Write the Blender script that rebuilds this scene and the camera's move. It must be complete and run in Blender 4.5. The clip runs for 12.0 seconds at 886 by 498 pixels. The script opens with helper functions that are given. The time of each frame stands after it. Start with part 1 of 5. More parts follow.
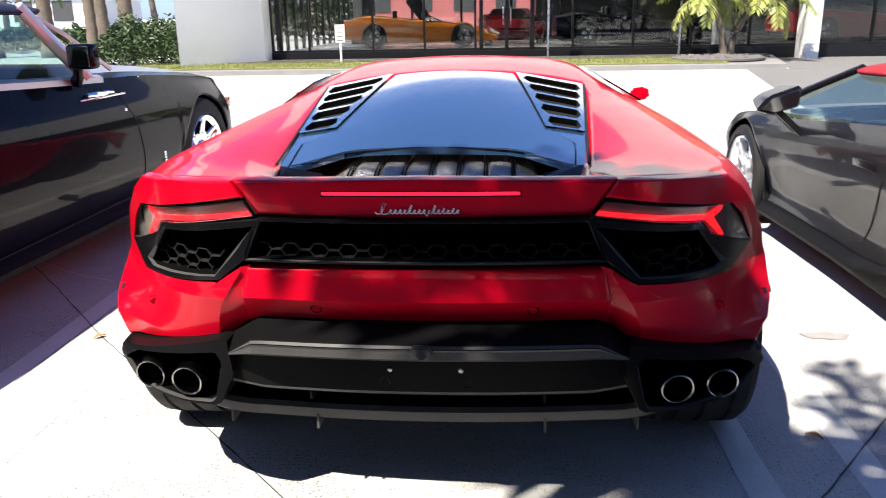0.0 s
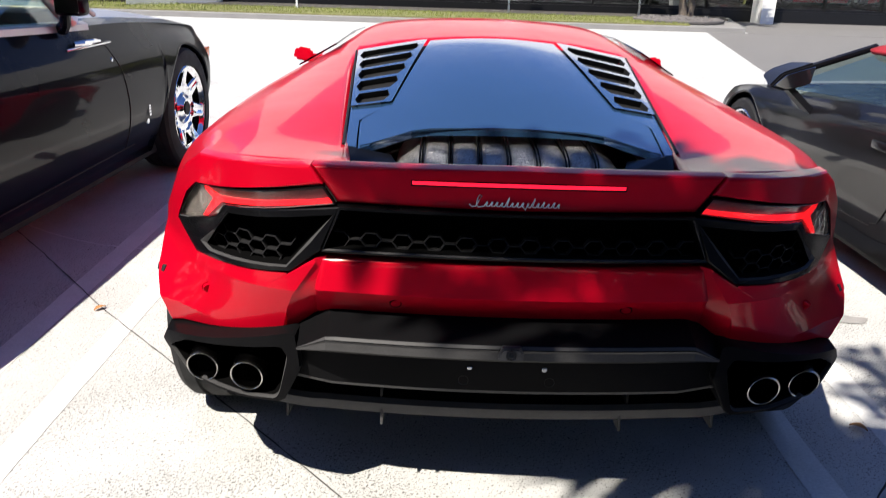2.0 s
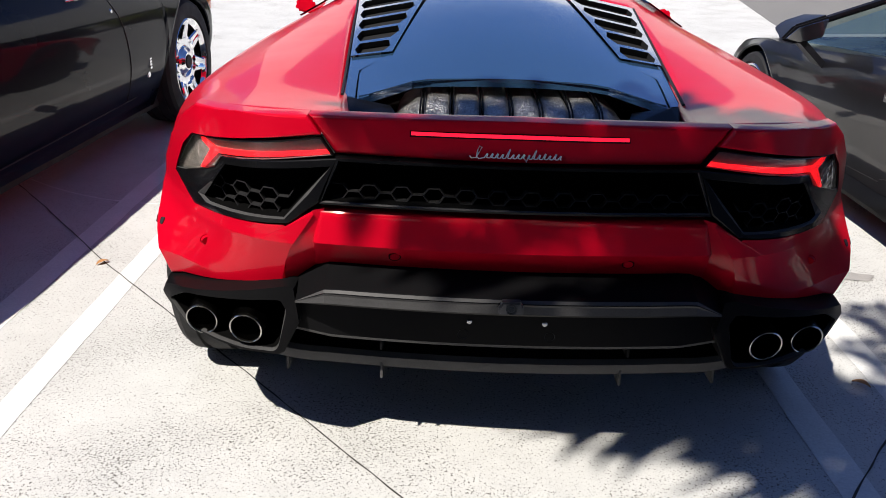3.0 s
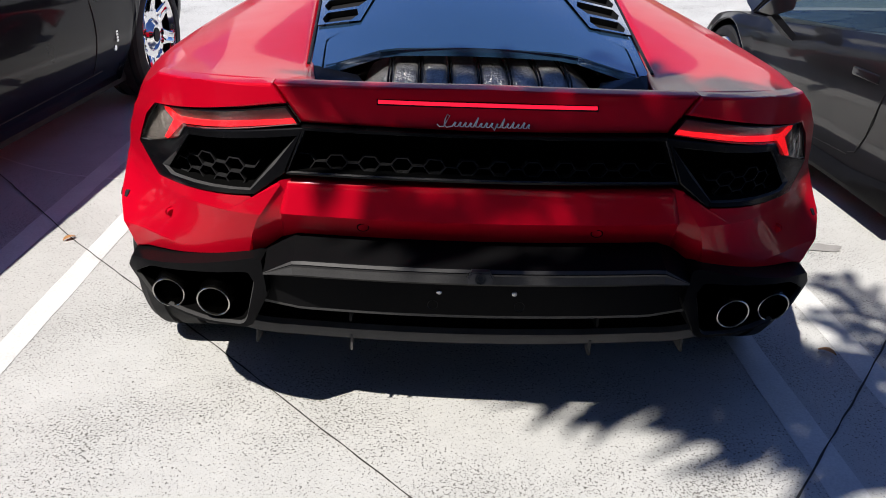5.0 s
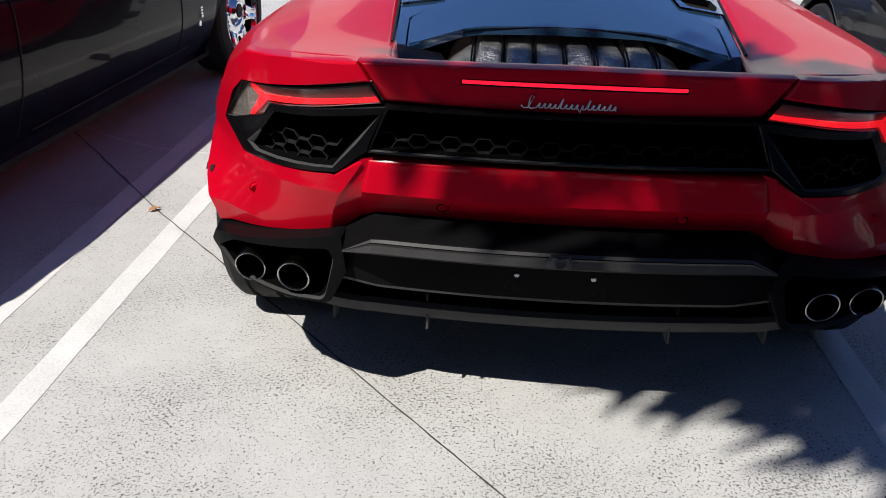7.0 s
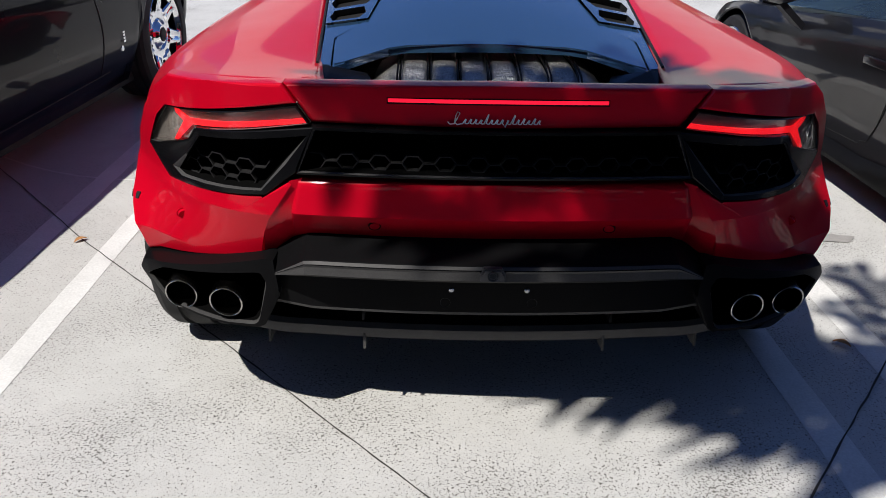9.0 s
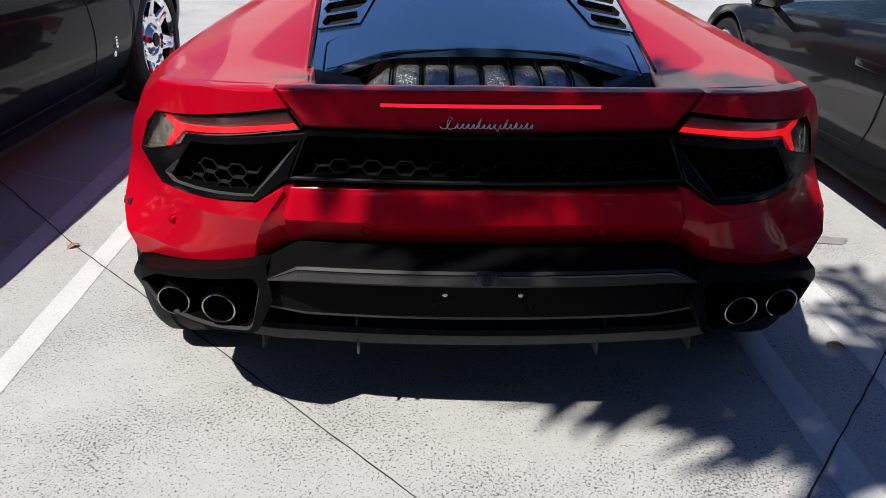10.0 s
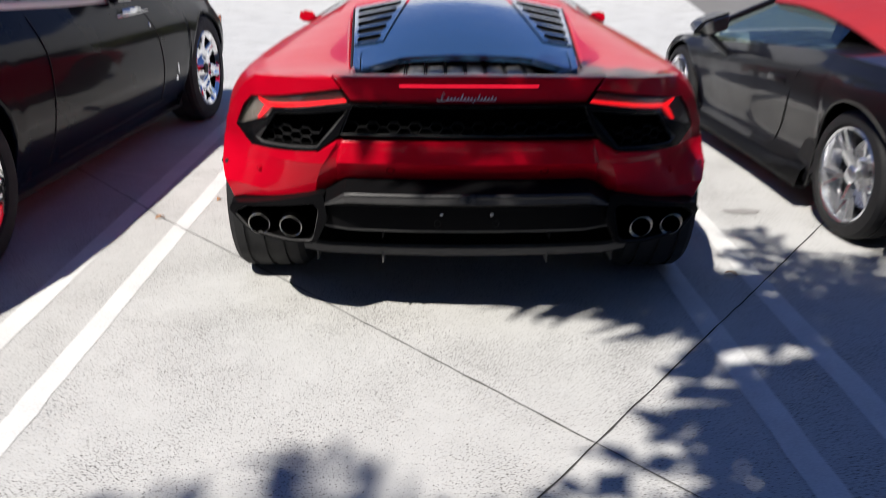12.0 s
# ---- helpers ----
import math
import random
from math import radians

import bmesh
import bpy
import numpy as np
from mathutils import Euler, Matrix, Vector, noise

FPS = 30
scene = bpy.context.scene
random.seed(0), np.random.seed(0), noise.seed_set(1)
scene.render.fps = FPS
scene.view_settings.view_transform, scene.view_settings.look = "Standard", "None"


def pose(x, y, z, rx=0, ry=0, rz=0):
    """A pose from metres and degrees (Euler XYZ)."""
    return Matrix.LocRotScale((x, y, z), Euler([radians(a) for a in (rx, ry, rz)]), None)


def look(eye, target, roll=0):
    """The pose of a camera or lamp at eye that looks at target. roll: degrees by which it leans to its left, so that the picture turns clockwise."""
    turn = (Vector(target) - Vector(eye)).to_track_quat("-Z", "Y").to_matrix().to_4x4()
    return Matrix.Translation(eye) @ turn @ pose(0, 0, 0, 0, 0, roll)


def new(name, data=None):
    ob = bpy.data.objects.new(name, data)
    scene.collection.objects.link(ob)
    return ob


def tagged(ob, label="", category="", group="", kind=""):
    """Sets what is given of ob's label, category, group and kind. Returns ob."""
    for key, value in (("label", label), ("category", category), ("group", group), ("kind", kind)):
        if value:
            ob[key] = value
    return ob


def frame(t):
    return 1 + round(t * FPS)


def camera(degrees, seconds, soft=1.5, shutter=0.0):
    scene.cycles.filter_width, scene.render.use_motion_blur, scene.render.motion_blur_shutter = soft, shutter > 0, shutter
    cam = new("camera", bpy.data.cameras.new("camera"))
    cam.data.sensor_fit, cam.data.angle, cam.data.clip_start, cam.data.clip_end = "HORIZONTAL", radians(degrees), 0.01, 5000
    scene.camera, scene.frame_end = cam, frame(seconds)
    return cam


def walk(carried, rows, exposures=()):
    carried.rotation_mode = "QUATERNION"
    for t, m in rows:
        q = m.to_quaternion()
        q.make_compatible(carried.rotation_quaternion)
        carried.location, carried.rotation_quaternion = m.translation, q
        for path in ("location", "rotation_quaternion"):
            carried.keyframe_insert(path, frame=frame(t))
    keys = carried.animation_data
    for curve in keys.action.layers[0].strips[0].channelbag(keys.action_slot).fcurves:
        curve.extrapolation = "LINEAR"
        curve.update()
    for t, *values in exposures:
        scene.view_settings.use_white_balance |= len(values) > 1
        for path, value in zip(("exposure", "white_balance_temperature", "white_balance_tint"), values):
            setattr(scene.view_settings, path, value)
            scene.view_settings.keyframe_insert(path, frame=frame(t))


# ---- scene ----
# Camera: seconds, x, y, z, yaw, pitch, lean to the right
cam = camera(58.12, 12.0, soft=0.85, shutter=0.35)
PATH = [
    (0.0, 0.192, -1.783, 1.324, 4.47, -16.61, 1.07),
    (0.5, 0.103, -1.770, 1.370, 7.11, -14.98, -1.11),
    (0.7, 0.046, -1.763, 1.395, 11.14, -13.59, 0.59),
    (0.9, -0.011, -1.713, 1.406, 15.45, -13.34, 0.63),
    (1.0, -0.034, -1.703, 1.411, 14.79, -13.78, 0.51),
    (1.2, -0.072, -1.681, 1.406, 12.40, -15.96, 0.10),
    (1.5, -0.123, -1.666, 1.401, 1.72, -16.79, 0.54),
    (1.8, -0.148, -1.672, 1.388, -0.77, -18.31, -1.59),
    (2.0, -0.162, -1.652, 1.379, -0.05, -20.09, -1.71),
    (2.5, -0.151, -1.633, 1.365, 0.40, -22.21, -1.74),
    (4.5, -0.138, -1.641, 1.352, 0.21, -24.31, -1.78),
    (5.0, -0.126, -1.633, 1.341, -1.47, -24.65, -2.11),
    (5.5, -0.141, -1.622, 1.340, 1.16, -25.93, -1.72),
    (6.0, -0.146, -1.622, 1.336, 3.77, -26.47, -1.50),
    (6.5, -0.152, -1.619, 1.342, 4.57, -26.54, -1.51),
    (8.5, -0.137, -1.626, 1.343, -0.52, -25.22, -1.07),
    (9.0, -0.135, -1.625, 1.346, -0.85, -25.08, -1.02),
    (9.5, -0.136, -1.623, 1.344, -1.06, -24.87, -0.86),
    (10.0, -0.130, -1.620, 1.347, -1.21, -24.82, -0.85),
    (10.5, -0.132, -1.642, 1.338, -0.80, -24.71, -0.10),
    (11.0, -0.150, -1.748, 1.350, -1.10, -24.82, -0.30),
    (11.5, -0.150, -2.040, 1.350, -0.80, -24.55, -0.25),
    (11.8, -0.130, -2.350, 1.372, -0.20, -25.00, -0.40),
    (12.0, -0.110, -2.625, 1.405, -0.58, -21.95, -0.28),
]


def aim(x, y, z, yaw, pitch, lean):
    return pose(x, y, z, 0, 0, yaw) @ pose(0, 0, 0, 90 + pitch) @ pose(0, 0, 0, 0, 0, -lean)


# seconds, stops, white balance
EXPOSURES = [(0.0, 0.98, 6920, 10), (0.9, 0.88, 6920, 10), (1.5, 0.68, 6820, 10), (2.5, 0.40, 6720, 10), (4.5, 0.12, 6570, 10), (5.5, 0.08, 6570, 10), (6.5, -0.06, 6520, 10), (8.5, -0.12, 6520, 10),
             (10.0, -0.12, 6470, 10), (10.5, -0.02, 6520, 10), (11.0, 0.02, 6520, 10), (12.0, 0.06, 6570, 10)]
walk(cam, [(r[0], aim(*r[1:])) for r in PATH], EXPOSURES)

# Daylight: a clear sky and the sun from behind the camera's left shoulder
SUN_DX, SUN_DY = 0.385, 0.57
world = bpy.data.worlds.new("sky")
scene.world = world
world.use_nodes = True
nt = world.node_tree
sky = nt.nodes.new("ShaderNodeTexSky")
sky.sky_type = "NISHITA"
sky.sun_disc = False
sky.sun_elevation = math.atan2(1, math.hypot(SUN_DX, SUN_DY))
sky.sun_rotation = math.atan2(-SUN_DX, -SUN_DY)
sky.air_density, sky.dust_density, sky.ozone_density = 0.7, 0.35, 2.4
tone = nt.nodes.new("ShaderNodeVectorMath")
tone.operation = "MULTIPLY"
tone.inputs[1].default_value = (0.71, 0.87, 1.28)
nt.links.new(sky.outputs[0], tone.inputs[0])
nt.links.new(tone.outputs[0], nt.nodes["Background"].inputs[0])
nt.nodes["Background"].inputs[1].default_value = 0.090
sun = new("sun", bpy.data.lights.new("sun", "SUN"))
sun.data.energy, sun.data.angle, sun.data.color = 5.7, radians(0.53), (1.0, 0.955, 0.89)
sun.matrix_world = look((-SUN_DX * 20, -SUN_DY * 20, 20), (0, 0, 0))


# ---- materials ----
def mat(name, color, rough=0.5, metal=0.0, vary=0.12, scale=8.0, fine=90.0, bump=0.0, bump_scale=120.0, coat=0.0, spec=0.5, rand=0.0):
    """A surface with variation at two scales, fine relief and, where asked, a clear coat."""
    m = bpy.data.materials.new(name)
    m.use_nodes = True
    t = m.node_tree
    b = t.nodes["Principled BSDF"]
    b.inputs["Metallic"].default_value = metal
    b.inputs["Coat Weight"].default_value = coat
    b.inputs["Coat Roughness"].default_value = 0.045 if name != "sky_tinted_black_lid" else 0.06
    b.inputs["Specular IOR Level"].default_value = spec
    co = t.nodes.new("ShaderNodeTexCoord")
    n1, n2 = t.nodes.new("ShaderNodeTexNoise"), t.nodes.new("ShaderNodeTexNoise")
    n1.inputs["Scale"].default_value, n2.inputs["Scale"].default_value = scale, fine
    n1.inputs["Detail"].default_value = 5
    n2.inputs["Detail"].default_value = 3
    for n in (n1, n2):
        t.links.new(co.outputs["Object"], n.inputs["Vector"])
    add = t.nodes.new("ShaderNodeMath")
    add.operation = "ADD"
    t.links.new(n1.outputs["Fac"], add.inputs[0])
    t.links.new(n2.outputs["Fac"], add.inputs[1])
    val = add.outputs[0]
    if rand:
        info = t.nodes.new("ShaderNodeObjectInfo")
        k = t.nodes.new("ShaderNodeMath")
        k.operation, k.inputs[1].default_value, k.inputs[2].default_value = "MULTIPLY_ADD", rand, -rand / 2
        t.links.new(info.outputs["Random"], k.inputs[0])
        s = t.nodes.new("ShaderNodeMath")
        t.links.new(val, s.inputs[0])
        t.links.new(k.outputs[0], s.inputs[1])
        val = s.outputs[0]
    ramp = t.nodes.new("ShaderNodeMapRange")
    ramp.inputs["From Min"].default_value, ramp.inputs["From Max"].default_value = 0.55, 1.45
    ramp.inputs["To Min"].default_value, ramp.inputs["To Max"].default_value = 1 - vary, 1 + vary
    t.links.new(val, ramp.inputs["Value"])
    mul = t.nodes.new("ShaderNodeVectorMath")
    mul.operation = "SCALE"
    mul.inputs[0].default_value = color
    t.links.new(ramp.outputs[0], mul.inputs["Scale"])
    t.links.new(mul.outputs[0], b.inputs["Base Color"])
    rr = t.nodes.new("ShaderNodeMapRange")
    rr.inputs["From Min"].default_value, rr.inputs["From Max"].default_value = 0.3, 0.7
    rr.inputs["To Min"].default_value, rr.inputs["To Max"].default_value = rough * 0.85, min(1, rough * 1.15)
    t.links.new(n1.outputs["Fac"], rr.inputs["Value"])
    t.links.new(rr.outputs[0], b.inputs["Roughness"])
    if bump:
        n3 = t.nodes.new("ShaderNodeTexNoise")
        n3.inputs["Scale"].default_value = bump_scale
        n3.inputs["Detail"].default_value = 6
        t.links.new(co.outputs["Object"], n3.inputs["Vector"])
        bp = t.nodes.new("ShaderNodeBump")
        bp.inputs["Strength"].default_value = bump
        bp.inputs["Distance"].default_value = 0.01
        t.links.new(n3.outputs["Fac"], bp.inputs["Height"])
        t.links.new(bp.outputs[0], b.inputs["Normal"])
    return m


def glass_mat(name, tint, rough=0.0):
    m = bpy.data.materials.new(name)
    m.use_nodes = True
    b = m.node_tree.nodes["Principled BSDF"]
    b.inputs["Base Color"].default_value = (*tint, 1)
    b.inputs["Roughness"].default_value = rough
    b.inputs["Transmission Weight"].default_value = 1.0
    b.inputs["IOR"].default_value = 1.45
    return m


def glow_mat(name, color, strength):
    m = bpy.data.materials.new(name)
    m.use_nodes = True
    b = m.node_tree.nodes["Principled BSDF"]
    b.inputs["Base Color"].default_value = (*color, 1)
    b.inputs["Emission Color"].default_value = (*color, 1)
    b.inputs["Emission Strength"].default_value = strength
    return m


RED = mat("red_paint", (0.52, 0.0012, 0.015), 0.35, 0.0, 0.02, 3, 300, coat=0.52, spec=0.06)
RED.node_tree.nodes["Principled BSDF"].inputs["Coat IOR"].default_value = 1.39
NAVY = mat("navy_paint", (0.0012, 0.0018, 0.006), 0.3, 0.0, 0.05, 3, 300, coat=0.30, spec=0.02)
NAVY.node_tree.nodes["Principled BSDF"].inputs["Coat IOR"].default_value = 1.48
GREY = mat("grey_paint", (0.008, 0.008, 0.010), 0.4, 0.1, 0.06, 3, 900, coat=0.6, spec=0.10)
SATIN = mat("satin_black", (0.0045, 0.0045, 0.005), 0.24, 0.0, 0.12, 5, 200, bump=0.01, bump_scale=500, spec=0.14)
# the lid's black is coloured blue to carry the sheen of reflected sky
LID_SKY_SHEEN = mat("sky_tinted_black_lid", (0.052, 0.135, 0.27), 0.15, 0.6, 0.06, 4, 200, bump=0.012, bump_scale=600, spec=1.0, coat=1.0)
LID_SKY_SHEEN.node_tree.nodes["Principled BSDF"].inputs["Coat IOR"].default_value = 1.95
PLASTIC = mat("black_plastic", (0.0055, 0.0055, 0.006), 0.33, 0.0, 0.15, 6, 300, bump=0.03, bump_scale=900, spec=0.04)
MESHWIRE = mat("mesh_plastic", (0.022, 0.022, 0.023), 0.3, 0.0, 0.2, 20, 300, spec=0.05)
POD = mat("camera_pod_plastic", (0.045, 0.045, 0.047), 0.32, 0.0, 0.15, 20, 300, spec=0.5)
# black plastic made paler: sunlit sheen on its edges is put into the colour
EDGE_SHEEN = mat("plastic_edge_sheen", (0.062, 0.061, 0.061), 0.36, 0.0, 0.2, 20, 300, spec=0.08)
# near-black for recesses, with the shade inside them put into the colour
RECESS_SHADE = mat("recess_shade_black", (0.003, 0.003, 0.003), 0.9, 0.0, 0.2, 6, 200, spec=0.03)
MATT = mat("matt_black", (0.006, 0.006, 0.007), 0.7, 0.0, 0.2, 6, 200)
RUBBER = mat("tyre_rubber", (0.010, 0.010, 0.011), 0.8, 0.0, 0.2, 9, 200, bump=0.1, bump_scale=300)
CHROME = mat("chrome", (0.82, 0.83, 0.85), 0.05, 1.0, 0.02, 5, 100)
STEEL = mat("steel", (0.5, 0.5, 0.5), 0.28, 1.0, 0.1, 12, 200)
BRUSHED = mat("brushed_trim", (0.70, 0.69, 0.68), 0.42, 0.85, 0.06, 6, 300)
BADGE = mat("badge_metal", (0.78, 0.78, 0.79), 0.3, 0.35, 0.03, 9, 200)
SILVER = mat("silver_rim", (0.72, 0.73, 0.75), 0.2, 0.9, 0.04, 6, 200, coat=0.6)
CLOTH = mat("soft_top_cloth", (0.008, 0.019, 0.056), 0.85, 0.0, 0.18, 7, 800, bump=0.25, bump_scale=1500)
CLOTH_RED = mat("red_cloth", (0.35, 0.012, 0.02), 0.8, 0.0, 0.12, 7, 800, bump=0.2, bump_scale=1500)
STUCCO = mat("white_stucco", (0.74, 0.74, 0.72), 0.85, 0.0, 0.05, 1.1, 60, bump=0.25, bump_scale=80)
LINE = mat("line_paint", (0.68, 0.68, 0.665), 0.8, 0.0, 0.20, 5, 130, bump=0.2, bump_scale=250)
KERB = mat("kerb_concrete", (0.23, 0.225, 0.215), 0.9, 0.0, 0.2, 3, 80, bump=0.3)
ASPHALT = mat("grey_drive", (0.16, 0.155, 0.15), 0.9, 0.0, 0.2, 2, 120, bump=0.3)
TRUNK = mat("palm_bark", (0.14, 0.112, 0.085), 0.9, 0.0, 0.45, 5, 40, bump=0.9, bump_scale=30)
LEAF = mat("palm_leaf", (0.13, 0.19, 0.035), 0.5, 0.0, 0.4, 2, 20)
LEAF_YELLOW = mat("young_palm_leaf", (0.33, 0.36, 0.10), 0.34, 0.0, 0.35, 2, 20)
LEAF_DARK = mat("shrub_leaf", (0.035, 0.065, 0.018), 0.55, 0.0, 0.5, 3, 25)
GRASS = mat("grass_blades", (0.19, 0.22, 0.05), 0.7, 0.0, 0.4, 3, 40)
STONE = mat("river_stone", (0.13, 0.12, 0.115), 0.85, 0.0, 0.25, 9, 60, bump=0.3, bump_scale=60)
FRAME = mat("black_frame", (0.012, 0.012, 0.013), 0.35, 0.4, 0.1, 5, 90)
ORANGE = mat("orange_paint", (0.85, 0.24, 0.012), 0.3, 0.0, 0.04, 3, 300, coat=1.0)
PINKWALL = mat("pink_wall", (0.48, 0.15, 0.145), 0.8, 0.0, 0.06, 2, 60)
SHOWFLOOR = mat("showroom_floor", (0.30, 0.29, 0.28), 0.25, 0.0, 0.1, 2, 60)
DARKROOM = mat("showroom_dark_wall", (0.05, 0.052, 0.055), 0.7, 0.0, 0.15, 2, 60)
WHITE = mat("white_enamel", (0.78, 0.78, 0.77), 0.4, 0.0, 0.05, 8, 90)
BLUE = mat("blue_enamel", (0.03, 0.25, 0.62), 0.4, 0.0, 0.05, 8, 90)
INK = mat("grey_ink", (0.12, 0.12, 0.13), 0.6, 0.0, 0.05, 8, 90)
LEATHER = mat("tan_leather", (0.45, 0.36, 0.27), 0.6, 0.0, 0.15, 9, 300, bump=0.15, bump_scale=500)
GLASS = glass_mat("window_glass", (0.60, 0.64, 0.63))
SMOKE = glass_mat("smoked_lens", (0.62, 0.60, 0.59))
CARGLASS = glass_mat("tinted_car_glass", (0.70, 0.86, 0.81))
DARKGLASS = glass_mat("dark_car_glass", (0.25, 0.28, 0.3))
LAMP = glow_mat("lit_red_lamp", (1.0, 0.012, 0.02), 1.6)
BRAKE = glow_mat("lit_brake_strip", (1.0, 0.01, 0.04), 1.1)
AMBER = mat("amber_lens", (0.8, 0.16, 0.05), 0.2, 0.0, 0.05, 9, 90, coat=1)
DRYLEAF = mat("dry_leaf", (0.42, 0.2, 0.07), 0.8, 0.0, 0.25, 30, 200)
JOINT = mat("joint_dirt", (0.055, 0.052, 0.048), 0.95, 0.0, 0.5, 12, 90)
STAIN = mat("grease_stain", (0.30, 0.29, 0.28), 0.8, 0.0, 0.2, 20, 200)

# Exposed-aggregate concrete: pale cement with pits and dark grit
CONCRETE = mat("pale_concrete", (0.545, 0.545, 0.53), 0.88, 0.0, 0.08, 0.9, 14, bump=0.0)


def add_grit(m):
    """Fine sandy relief, and short grey pits of uneven size, thicker in some patches than in others."""
    t = m.node_tree
    b = t.nodes["Principled BSDF"]
    co = t.nodes.new("ShaderNodeTexCoord")
    col = b.inputs["Base Color"].links[0].from_socket

    def cloud(scale, detail, rough, bend=0.0):
        n = t.nodes.new("ShaderNodeTexNoise")
        n.inputs["Scale"].default_value, n.inputs["Detail"].default_value = scale, detail
        n.inputs["Roughness"].default_value, n.inputs["Distortion"].default_value = rough, bend
        t.links.new(co.outputs["Object"], n.inputs["Vector"])
        return n.outputs["Fac"]

    def ranged(src, lo, hi, to=1.0):
        k = t.nodes.new("ShaderNodeMapRange")
        k.inputs["From Min"].default_value, k.inputs["From Max"].default_value, k.inputs["To Max"].default_value = lo, hi, to
        t.links.new(src, k.inputs["Value"])
        return k.outputs[0]

    def blend(factor, under, colour):
        mix = t.nodes.new("ShaderNodeMix")
        mix.data_type = "RGBA"
        mix.inputs["B"].default_value = (*colour, 1)
        t.links.new(factor, mix.inputs["Factor"])
        t.links.new(under, mix.inputs["A"])
        return mix.outputs["Result"]

    worm, area, sand = cloud(150, 2.5, 0.6, 0.6), cloud(2.4, 7, 0.5), cloud(330, 2, 0.5)
    both_n = t.nodes.new("ShaderNodeMath")
    both_n.operation, both_n.inputs[1].default_value = "MULTIPLY_ADD", 0.30
    t.links.new(area, both_n.inputs[0])
    t.links.new(worm, both_n.inputs[2])
    pit = ranged(both_n.outputs[0], 0.715, 0.82)
    col = blend(ranged(sand, 0.52, 0.72, 0.45), col, (0.33, 0.325, 0.315))
    col = blend(pit, col, (0.13, 0.125, 0.115))
    t.links.new(blend(ranged(cloud(0.55, 4, 0.6), 0.50, 0.75, 0.35), col, (0.40, 0.39, 0.37)), b.inputs["Base Color"])
    high = t.nodes.new("ShaderNodeMath")
    high.operation, high.inputs[1].default_value = "MULTIPLY_ADD", 0.35
    t.links.new(sand, high.inputs[0])
    t.links.new(pit, high.inputs[2])
    bp = t.nodes.new("ShaderNodeBump")
    bp.invert = True
    bp.inputs["Strength"].default_value, bp.inputs["Distance"].default_value = 0.6, 0.003
    t.links.new(high.outputs[0], bp.inputs["Height"])
    t.links.new(bp.outputs[0], b.inputs["Normal"])


add_grit(CONCRETE)


# ---- mesh helpers ----
def finish(bm, smooth=30):
    bmesh.ops.recalc_face_normals(bm, faces=bm.faces[:])
    for f in bm.faces:
        f.smooth = True
    for e in bm.edges:
        if len(e.link_faces) == 2 and e.calc_face_angle(0) > radians(smooth):
            e.smooth = False


def mesh(name, bm, material, smooth=30):
    finish(bm, smooth)
    me = bpy.data.meshes.new(name)
    bm.to_mesh(me)
    bm.free()
    for m in (material if isinstance(material, (list, tuple)) else [material]):
        me.materials.append(m)
    return me


def part(name, bm, material, parent=None, label="", smooth=30):
    ob = new(name, mesh(name, bm, material, smooth))
    ob.parent = parent
    if label:
        tagged(ob, label)
    return ob


def thing(name, label, category, group="", kind="", m=None):
    ob = new(name)
    ob.empty_display_size = 0.1
    if m is not None:
        ob.matrix_world = m
    return tagged(ob, label, category, group, kind)


def box(bm, x0, x1, y0, y1, z0, z1, bevel=0.0, seg=2):
    vs = [bm.verts.new((x, y, z)) for x in (x0, x1) for y in (y0, y1) for z in (z0, z1)]
    fs = [bm.faces.new([vs[i] for i in q]) for q in ((0, 1, 3, 2), (4, 6, 7, 5), (0, 4, 5, 1), (2, 3, 7, 6), (0, 2, 6, 4), (1, 5, 7, 3))]
    if bevel:
        es = list({e for f in fs for e in f.edges})
        bmesh.ops.bevel(bm, geom=es, offset=bevel, segments=seg, affect="EDGES", profile=0.5)
    return bm


def boxed(*a, **k):
    return box(bmesh.new(), *a, **k)


def ring_loft(bm, rings, closed=True, cap=True):
    """Skin rings of points, each with the same count."""
    vr = [[bm.verts.new(p) for p in r] for r in rings]
    n = len(vr[0])
    for a, b in zip(vr, vr[1:]):
        for i in range(n if closed else n - 1):
            j = (i + 1) % n
            bm.faces.new((a[i], a[j], b[j], b[i]))
    if cap and closed:
        bm.faces.new(vr[0][::-1])
        bm.faces.new(vr[-1])
    return bm


def tube(bm, pts, radii, n=10, cap=True):
    """A round limb along points."""
    pts = [Vector(p) for p in pts]
    rings = []
    up = Vector((0.13, 0.21, 0.97))
    for i, p in enumerate(pts):
        d = (pts[min(i + 1, len(pts) - 1)] - pts[max(i - 1, 0)]).normalized()
        a = d.cross(up if abs(d.dot(up)) < 0.95 else Vector((1, 0, 0))).normalized()
        b = d.cross(a)
        r = radii[i] if hasattr(radii, "__len__") else radii
        rings.append([p + (a * math.cos(k * 2 * math.pi / n) + b * math.sin(k * 2 * math.pi / n)) * r for k in range(n)])
    return ring_loft(bm, rings, True, cap)


def lathe(bm, prof, n=40, m=Matrix()):
    """Turn a profile of (radius, height) round z, then place it by m. Closed where it returns to its start."""
    rings = [[m @ Vector((r * math.cos(k * 2 * math.pi / n), r * math.sin(k * 2 * math.pi / n), h)) for k in range(n)] for r, h in prof]
    return ring_loft(bm, rings, True, False)


